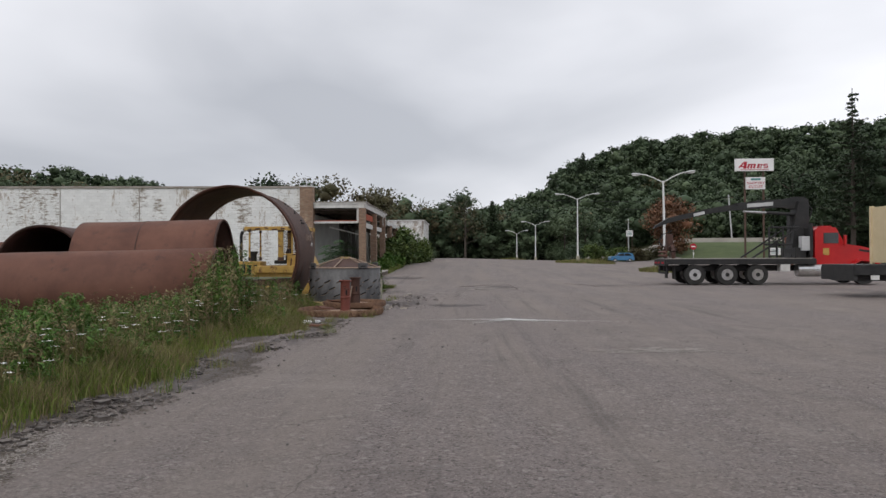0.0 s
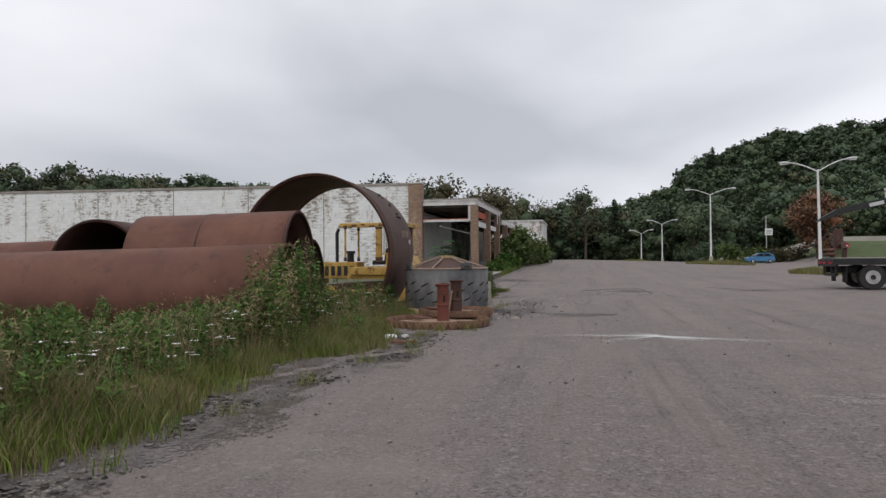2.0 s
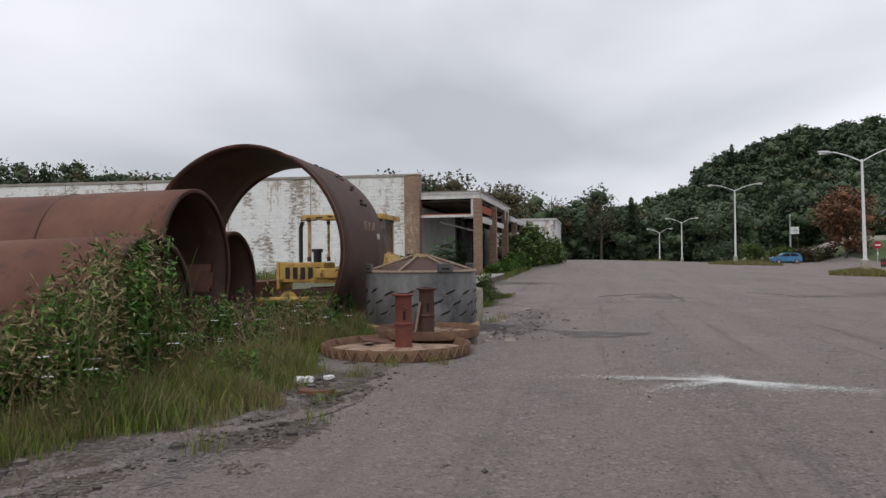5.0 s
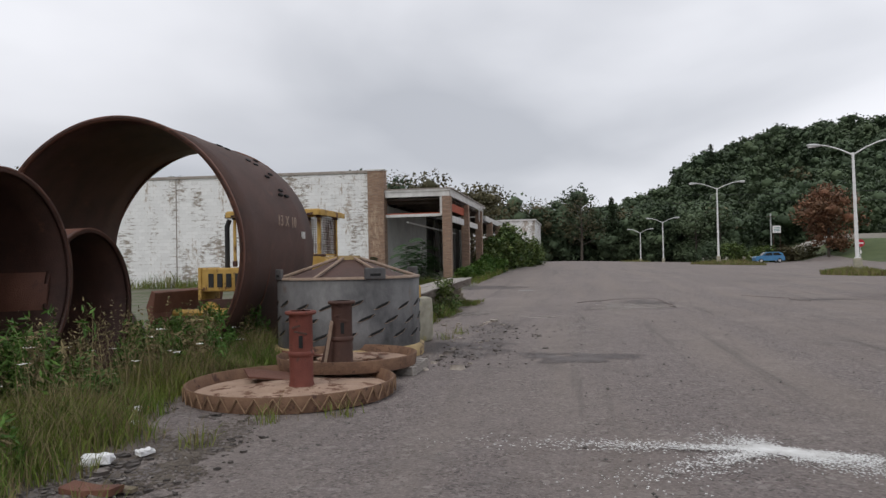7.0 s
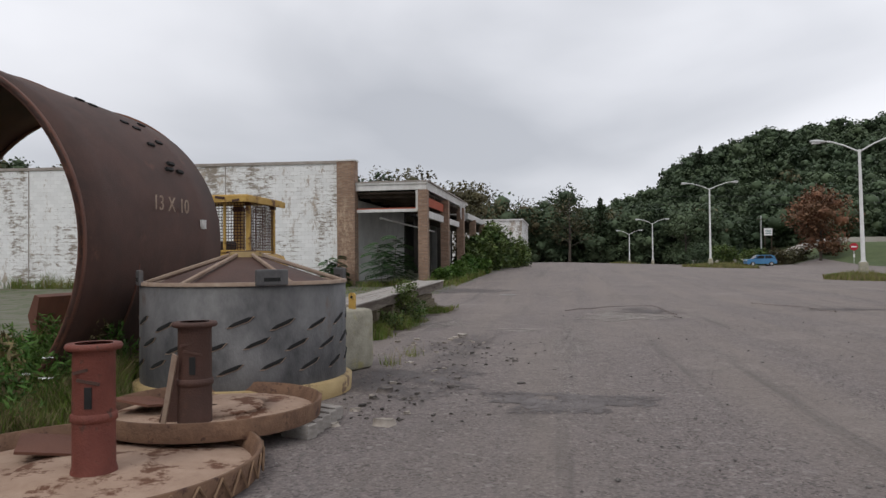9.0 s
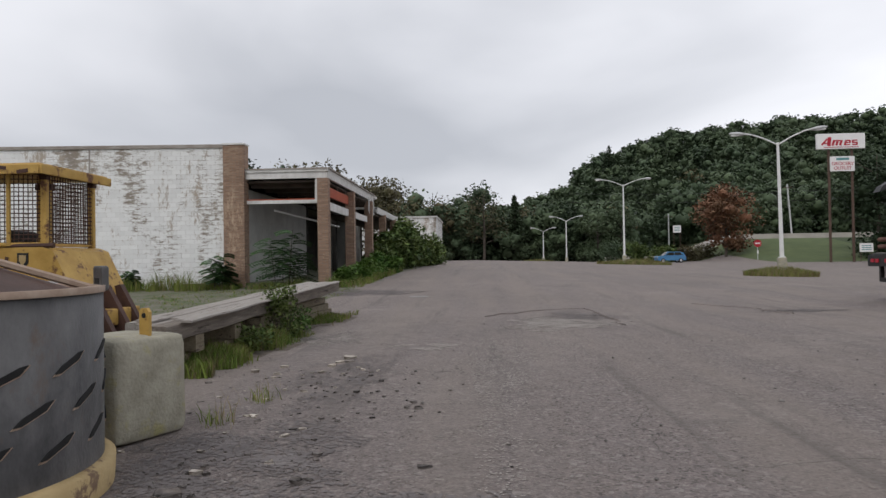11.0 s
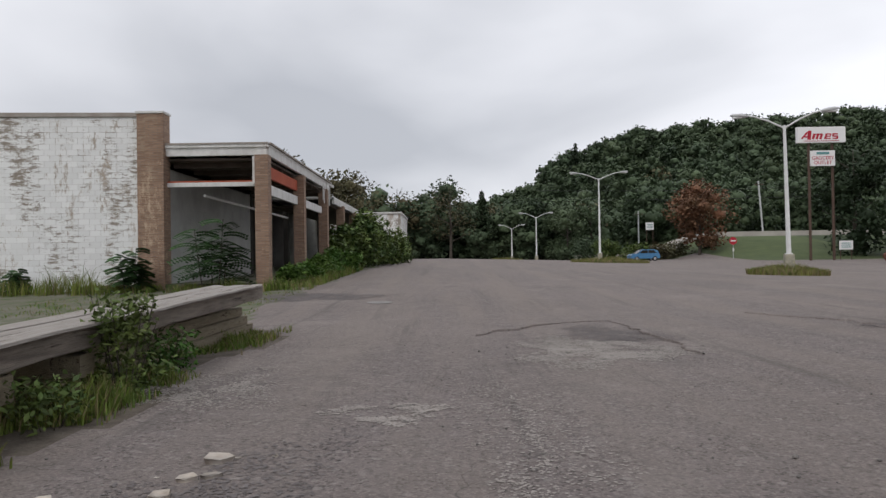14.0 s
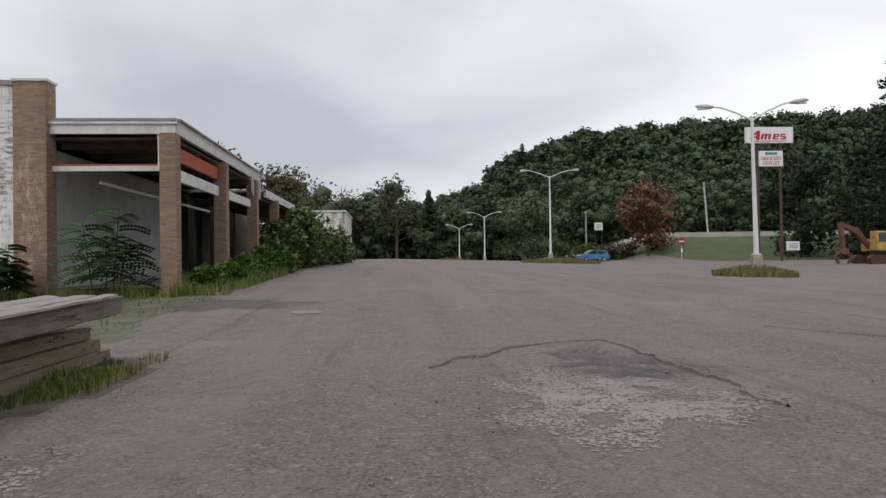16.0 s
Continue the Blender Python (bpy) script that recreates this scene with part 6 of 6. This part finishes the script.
# trees behind the shop block and at its far end
for x, y, h, w, lf, n in ((-22, 108, 12.5, 12, OLIVE_LEAF, 2600), (-15, 116, 12.3, 11, OLIVE_LEAF, 2600), (-27, 98, 11, 10, DARK_LEAF, 2400), (-9, 165, 15.2, 13, OLIVE_LEAF, 2400), (-1, 168, 15, 12, DARK_LEAF, 2400), (-18, 150, 14.5, 13, OLIVE_LEAF, 2600), (-30, 130, 13.5, 13, OLIVE_LEAF, 2600), (-24, 87, 10.5, 5.5, DARK_LEAF, 1150), (-19.5, 90, 10.8, 5.5, DARK_LEAF, 1150), (9, 172, 12, 11, OLIVE_LEAF, 2400), (15, 176, 13, 11, DARK_LEAF, 2600), (24, 160, 10, 9, HILL_LEAF, 3200), (29, 162, 11, 10, HILL_LEAF, 3200), (20, 168, 12, 10, DARK_LEAF, 3000)):
    make_tree(x, y, h, w, lf, "summer tree behind the shop block" if x < -10 else "tree at the end of the lot", n, 0.34, 0.08)
make_tree(1.5, 160, 14.5, 10, OLIVE_LEAF, "sparse thin-leaved tree with visible branches", 1100, 0.24, 0.35, 18)
make_conifer(39, 292, 14, 8, "dark pine rising from the wooded ridge")
make_conifer(52, 297, 16, 9, "tall dark pine rising from the wooded ridge")
make_conifer(8, 166, 14, 5, "small dark pine at the lot's end")
for k in range(24):
    x = -98 + k * 2.6
    h = float(np.interp(x, (-98, -75, -62, -52, -46, -38), (16.5, 14.2, 12.3, 10.4, 8.4, 7.6))) + 0.7 * math.sin(k * 1.7)
    make_tree(x, 84 + 4 * math.sin(k * 2.1), h, 8.0, (DARK_LEAF, HILL_LEAF, OLIVE_LEAF)[(k * 5) % 3], "leafy tree rising behind the white wall", 2200, 0.30, 0.04, 24)


def make_bush(name, x, y, h, w, leaf, label, leaves=1500, size=0.07, lobes=14, low=0.05):
    g = float(gz(x, y))
    t = thing(name, pose(x, y, g), label, "shrub")
    for k in range(9):
        a = k * 2.4
        sb = bmesh.new()
        rod(sb, (0.04 * math.cos(a), 0.04 * math.sin(a), -0.1), (w * 0.33 * math.cos(a), w * 0.33 * math.sin(a), h * RNG.uniform(0.6, 0.95)), 0.008 * h, 0.003 * h, 5)
        part("stem", sb, BARK, t)
    v, f = quads(crown_points(leaves, (0, 0, 0), h, w, lobes, low=low), size, 0.5, 1.4)
    cr = new("foliage", mesh_from("foliage", v, f, leaf))
    cr.parent = t


for x, y, h, w in ((-5.8, 66.5, 2.5, 2.6), (-5.4, 71, 3.7, 3.4), (-5.2, 76.5, 3.3, 3.8), (-5.0, 82, 2.6, 4.0), (-5.0, 89, 2.2, 4.2), (-5.9, 63, 1.6, 1.9), (-5.8, 97, 2.0, 4.6), (-6.6, 107, 2.2, 5.5), (-7.5, 118, 2.4, 6.5)):
    make_bush("bush", x, y, h, w, BUSH_LEAF, "overgrown green bush against the shop block", 3800, 0.13, 18)
for x, y, h, w in ((-5.6, 52.0, 0.65, 1.3), (-5.5, 54.5, 0.85, 1.5), (-5.6, 57.0, 1.0, 1.5), (-5.7, 59.8, 1.2, 1.7), (-5.8, 50.0, 0.6, 1.2), (-5.0, 60.5, 0.9, 1.6)):
    make_bush("bush", x, y, h, w, WEED, "leafy green weeds by the brick column", 2600, 0.075)


for x, y, h, w, lf in ((31, 137, 2.6, 5, BUSH_LEAF), (35.5, 139, 2.2, 5, OLIVE_LEAF), (27, 140, 3.2, 5, BUSH_LEAF), (39, 142, 2.0, 5, OLIVE_LEAF), (23.5, 142, 3.4, 5.5, HILL_LEAF), (44, 141, 1.4, 4, OLIVE_LEAF)):
    make_bush("bush", x, y, h, w, lf, "tangled brush at the foot of the bank", 2200, 0.16, 18)


def make_sumac(x, y, h, w, n=26):
    """Tree-of-heaven sapling: stems with long leaves of paired drooping leaflets."""
    t = thing("sumac", pose(x, y, float(gz(x, y))), "dark green sumac sapling growing by the wall", "shrub")
    vs = []
    for s in range(4):
        a0 = s * 1.9
        bx0 = Vector((0.12 * w * math.cos(a0), 0.12 * w * math.sin(a0), -0.05))
        tp = Vector((0.22 * w * math.cos(a0), 0.22 * w * math.sin(a0), h * (0.55 + 0.13 * s)))
        sb = bmesh.new()
        rod(sb, bx0, tp, 0.02, 0.008, 5)
        part("stem", sb, BARK, t)
        for k in range(n // 2):
            f = 0.25 + 0.75 * k / (n // 2)
            p0 = bx0.lerp(tp, f)
            a = k * 2.4 + s
            L = w * 0.42 * (1.1 - 0.5 * f)
            d = Vector((math.cos(a), math.sin(a), 0.35)) * L
            for j in range(9):
                u = (j + 1) / 9
                q = p0 + d * u + Vector((0, 0, -0.45 * L * u * u))
                for sd in (-1, 1):
                    o = Vector((-math.sin(a), math.cos(a), -0.35)) * sd * 0.24
                    wd = Vector((math.cos(a), math.sin(a), 0)) * 0.06
                    vs.append((q, q + o * 0.5 + wd, q + o, q + o * 0.5 - wd))
    v = np.array([[tuple(c) for c in r] for r in vs]).reshape(-1, 3)
    cr = new("foliage", mesh_from("foliage", v, np.arange(len(v)).reshape(-1, 4), SUMAC_LEAF))
    cr.parent = t


make_sumac(-8.0, 47.9, 2.6, 2.7, 34)
make_sumac(-10.7, 47.7, 1.6, 1.5)
make_sumac(-14.5, 47.6, 0.9, 0.8)


# ---- grasses and weeds ----
def patch_xy(n, x0, x1, y0, y1):
    return np.column_stack([RNG.uniform(x0, x1, n), RNG.uniform(y0, y1, n)])


def verge_growth():
    green, dry, weed, flower = [], [], [], []
    # fringe along the asphalt, then taller growth behind
    n = 165000
    y = RNG.uniform(1.0, 23.0, n)
    d = np.where(RNG.random(n) < 0.6, RNG.gamma(1.7, 0.8, n), RNG.uniform(0, 9, n))
    x = verge_edge(y) - d + 0.05
    ok = (x > -12) & ~((np.hypot(x + 2.85, y - 18.95) < 1.27) | (np.hypot(x + 2.68, y - 20.45) < 1.08) | (np.hypot(x + 3.28, y - 22.38) < 1.35))
    ok &= ~((y > 15.1) & (y < 21.1) & (x < -5.6))
    x, y, d = x[ok], y[ok], d[ok]
    clump = np.array([noise.noise((a * 0.9, b * 0.9, 2.0)) for a, b in zip(x, y)])
    keep = RNG.random(len(x)) < 0.25 + 0.75 * smooth_step(0.0, 0.7, d + 0.9 * clump)
    x, y, d, clump = x[keep], y[keep], d[keep], clump[keep]
    h = 0.07 + 0.42 * smooth_step(0.0, 1.3, d) * (0.75 + 0.7 * clump) + RNG.uniform(0, 0.16, len(x))
    isdry = RNG.random(len(x)) < 0.40 + 0.45 * clump
    xy = np.column_stack([x, y])
    green.append(blades((~isdry).sum(), xy[~isdry], h[~isdry], 0.005, 0.5))
    dry.append(blades(isdry.sum(), xy[isdry], h[isdry] * 1.15, 0.0035, 0.55))
    # leafy weeds, in clumps, tall in front of the pipes
    m = 2100
    wy = RNG.uniform(1.5, 22.5, m)
    wd = 0.6 + RNG.gamma(2.0, 1.1, m)
    wx = verge_edge(wy) - wd
    for a, b, q in zip(wx, wy, wd):
        if np.hypot(a + 2.85, b - 18.95) < 1.4 or np.hypot(a + 2.68, b - 20.45) < 1.25 or np.hypot(a + 3.28, b - 22.38) < 1.45 or (15.0 < b < 21.2 and a < -5.5) or noise.noise((a * 0.6, b * 0.6, 9.0)) < -0.12:
            continue
        H = float(0.4 + 0.75 * smooth_step(0.7, 2.0, q) * (0.8 + 0.6 * noise.noise((a, b, 4.0)))) * RNG.uniform(0.7, 1.2)
        g = float(gz(a, b))
        k = int(75 + 110 * H)
        u = RNG.uniform(0.12, 1.0, k)
        ang = RNG.uniform(0, 6.28, k)
        r = 0.16 * (1.1 - u) + 0.05
        p = np.column_stack([a + r * np.cos(ang) + 0.08 * u, b + r * np.sin(ang), g + u * H])
        (weed if RNG.random() < 0.8 else dry).append(quads(p, 0.019, 0.3, 2.7))
        st = blades(3, np.array([[a, b]] * 3) + RNG.normal(size=(3, 2)) * 0.03, np.full(3, H), 0.006, 0.2)
        weed.append(st)
    # tall seed stalks
    sxy = np.column_stack([RNG.uniform(-5.8, -4.1, 1500), RNG.uniform(2, 20, 1500)])
    sh = RNG.uniform(0.5, 1.2, 1500)
    dry.append(blades(1500, sxy, sh, 0.004, 0.25))
    tip = np.column_stack([sxy, gz(sxy[:, 0], sxy[:, 1]) + sh * 0.9])
    for k in range(9):
        dry.append(quads(tip + RNG.normal(size=tip.shape) * np.array((0.025, 0.025, 0.09)), 0.012, 0, 1.8))
    # the tall goldenrod clumps by the pipe's mouth
    for cx, cy, n_s, hh in ((-4.75, 14.8, 100, 1.95), (-4.6, 13.7, 60, 1.5), (-5.2, 13.2, 40, 1.2), (-4.9, 17.2, 30, 1.25), (-4.7, 20.2, 26, 0.95), (-5.0, 11.5, 40, 1.05)):
        xy = np.array((cx, cy)) + RNG.normal(size=(n_s, 2)) * 0.26
        hs = hh * RNG.uniform(0.6, 1.05, n_s)
        weed.append(blades(n_s, xy, hs, 0.007, 0.2))
        for (a, b), H in zip(xy, hs):
            k = 80
            u = RNG.uniform(0.08, 1.0, k)
            ang = RNG.uniform(0, 6.28, k)
            r = 0.13 * (1.05 - u) + 0.03
            p = np.column_stack([a + r * np.cos(ang), b + r * np.sin(ang), float(gz(a, b)) + u * H])
            (weed if RNG.random() < 0.62 else dry).append(quads(p, 0.02, 0.25, 2.8))
    # white umbels of wild carrot
    fx = np.column_stack([RNG.uniform(-5.4, -4.0, 150), RNG.uniform(2.5, 20.5, 150)])
    fh = RNG.uniform(0.45, 0.95, 150)
    weed.append(blades(150, fx, fh, 0.004, 0.08))
    for (a, b), H in zip(fx, fh):
        k = 16
        rr = 0.055 * np.sqrt(RNG.random(k))
        an = RNG.uniform(0, 6.28, k)
        p = np.column_stack([a + rr * np.cos(an), b + rr * np.sin(an), np.full(k, float(gz(a, b)) + H * 0.94)])
        flower.append(quads(p, 0.018, 4.0, 1.0))
    # tufts on the mossy yard, the wall's foot and the timber stack's foot
    for (x0, x1, y0, y1, nn, hh) in ((-14, -4.6, 23.5, 27.0, 5000, 0.32), (-3.9, -3.05, 26.8, 31.5, 9000, 0.3), (-4.7, -2.9, 27.5, 36.8, 7000, 0.2), (-3.75, -3.1, 28.5, 36.6, 5500, 0.15), (-30, -11, 46.6, 48.2, 6000, 0.75), (-12, -6, 47.2, 48.4, 2500, 0.4), (-6.3, -4.6, 47.5, 64, 8000, 0.42), (-12, -4.8, 26.5, 47, 7000, 0.10), (-8.6, -4.6, 21.2, 25.5, 5000, 0.38)):
        xy = patch_xy(nn, x0, x1, y0, y1)
        ok = ~(np.hypot(xy[:, 0] + 3.28, xy[:, 1] - 22.38) < 1.35)
        xy = xy[ok]
        c = np.array([noise.noise((a * 1.1, b * 1.1, 6.0)) for a, b in xy])
        xy, c = xy[c > -0.15], c[c > -0.15]
        hs = hh * (0.5 + 0.9 * np.clip(c + 0.2, 0, 1)) * RNG.uniform(0.5, 1.3, len(xy))
        k = RNG.random(len(xy)) < 0.3
        wide = 0.007 if y1 < 40 else 0.012
        green.append(blades((~k).sum(), xy[~k], hs[~k], wide, 0.45))
        dry.append(blades(k.sum(), xy[k], hs[k], wide * 0.7, 0.45))
    # sparse tufts rooted in the crumbled edge
    for cx, cy in ((-2.55, 15.0), (-2.3, 14.2), (-2.75, 13.0), (-2.9, 11.2), (-3.0, 9.4), (-2.5, 17.5), (-2.7, 16.6), (-3.05, 7.6), (-1.9, 17.9), (-2.05, 24.4), (-1.95, 25.4)):
        xy = np.array((cx, cy)) + RNG.normal(size=(60, 2)) * 0.09
        hs = RNG.uniform(0.05, 0.24, 60)
        green.append(blades(40, xy[:40], hs[:40], 0.004, 0.6))
        dry.append(blades(20, xy[40:], hs[40:] * 1.6, 0.003, 0.5))
    # islands of dry grass at the lamp feet
    for cx, cy, rx, ry, nn, hh in ((18.4, 61.6, 2.2, 1.1, 6500, 0.65), (19.0, 104.4, 4.5, 1.6, 5200, 0.75), (12, 156, 3, 1.5, 1500, 0.5), (30, 139, 6, 2, 3500, 1.0)):
        an, rr = RNG.uniform(0, 6.28, nn), np.sqrt(RNG.random(nn))
        xy = np.column_stack([cx + rx * rr * np.cos(an), cy + ry * rr * np.sin(an)])
        hs = hh * RNG.uniform(0.4, 1.2, nn) * (1.1 - 0.6 * rr)
        k = RNG.random(nn) < 0.6
        green.append(blades((~k).sum(), xy[~k], hs[~k], 0.02, 0.4))
        dry.append(blades(k.sum(), xy[k], hs[k], 0.016, 0.4))
    stuff("green_grass", green, GRASS, "uncut green grass along the verge", "grass")
    stuff("dry_grass", dry, DRY_GRASS, "dry straw-coloured grass and seed stalks", "grass")
    stuff("weeds", weed, WEED, "tall leafy weeds in front of the pipes", "weeds")
    stuff("wild_flowers", flower, PETAL, "white wild carrot flowers among the weeds", "flowers")


verge_growth()
make_bush("weed_clump", -3.22, 30.6, 1.1, 0.9, BUSH_LEAF, "leafy green weed clump growing before the timbers", 1500, 0.03, 26)
make_bush("weed_clump", -3.3, 29.4, 0.4, 0.8, BUSH_LEAF, "low green weeds growing before the timbers", 420, 0.03, 20)
make_bush("weed_clump", -3.45, 32.2, 0.55, 0.8, WEED, "low weeds growing before the timbers", 700, 0.03)


# ---- litter ----
def litter(x, y, s, rz, label):
    t = thing("litter", pose(x, y, float(gz(x, y)) + 0.02, 0, 0, rz), label, "litter")
    bm = bx((0, 0, s * 0.3), (s * 1.6, s, s * 0.55), 0, s * 0.12)
    bmesh.ops.subdivide_edges(bm, edges=bm.edges, cuts=3, use_grid_fill=True)
    for v in bm.verts:
        v.co += Vector(noise.noise_vector(v.co * (3.0 / s) + Vector((rz, 0, 0)))) * s * 0.22
    part("crumpled_paper", bm, PAPER, t)


litter(-3.15, 15.95, 0.13, 20, "crumpled white paper lying on the gravel")
litter(-2.95, 16.25, 0.08, 70, "crumpled pale carton on the gravel")
def bottle(x, y, rz):
    t = thing("bottle", pose(x, y, float(gz(x, y)) + 0.05, 0, 90, rz), "empty white plastic bottle with a red cap", "bottle")
    part("body", lathe([(0.0, 0.0), (0.04, 0.005), (0.043, 0.13), (0.016, 0.18), (0.016, 0.2)], 20), PAPER, t, "", True)
    part("cap", lathe([(0.018, 0.19), (0.02, 0.19), (0.02, 0.225), (0.0, 0.225)], 16), SIGN_RED, t, "red screw cap", True)


bottle(-4.05, 17.6, 60)


def scrap_bark(x, y, rz):
    t = thing("scrap_wood", pose(x, y, float(gz(x, y)), 0, 0, rz), "rotten red-brown slab of wood on gravel", "scrap wood")
    timber("slab", (-0.22, 0, 0.06), (0.2, 0.03, 0.07), 0.13, 0.05, RUST, t, 0.012)
    timber("splinter", (-0.1, 0.09, 0.035), (0.26, 0.12, 0.04), 0.06, 0.03, WOOD_MOSS, t, 0.01)


scrap_bark(-2.75, 15.35, -12)
litter(-3.7, 17.2, 0.05, 10, "small crushed drink carton in the grass")


wall_blocks()
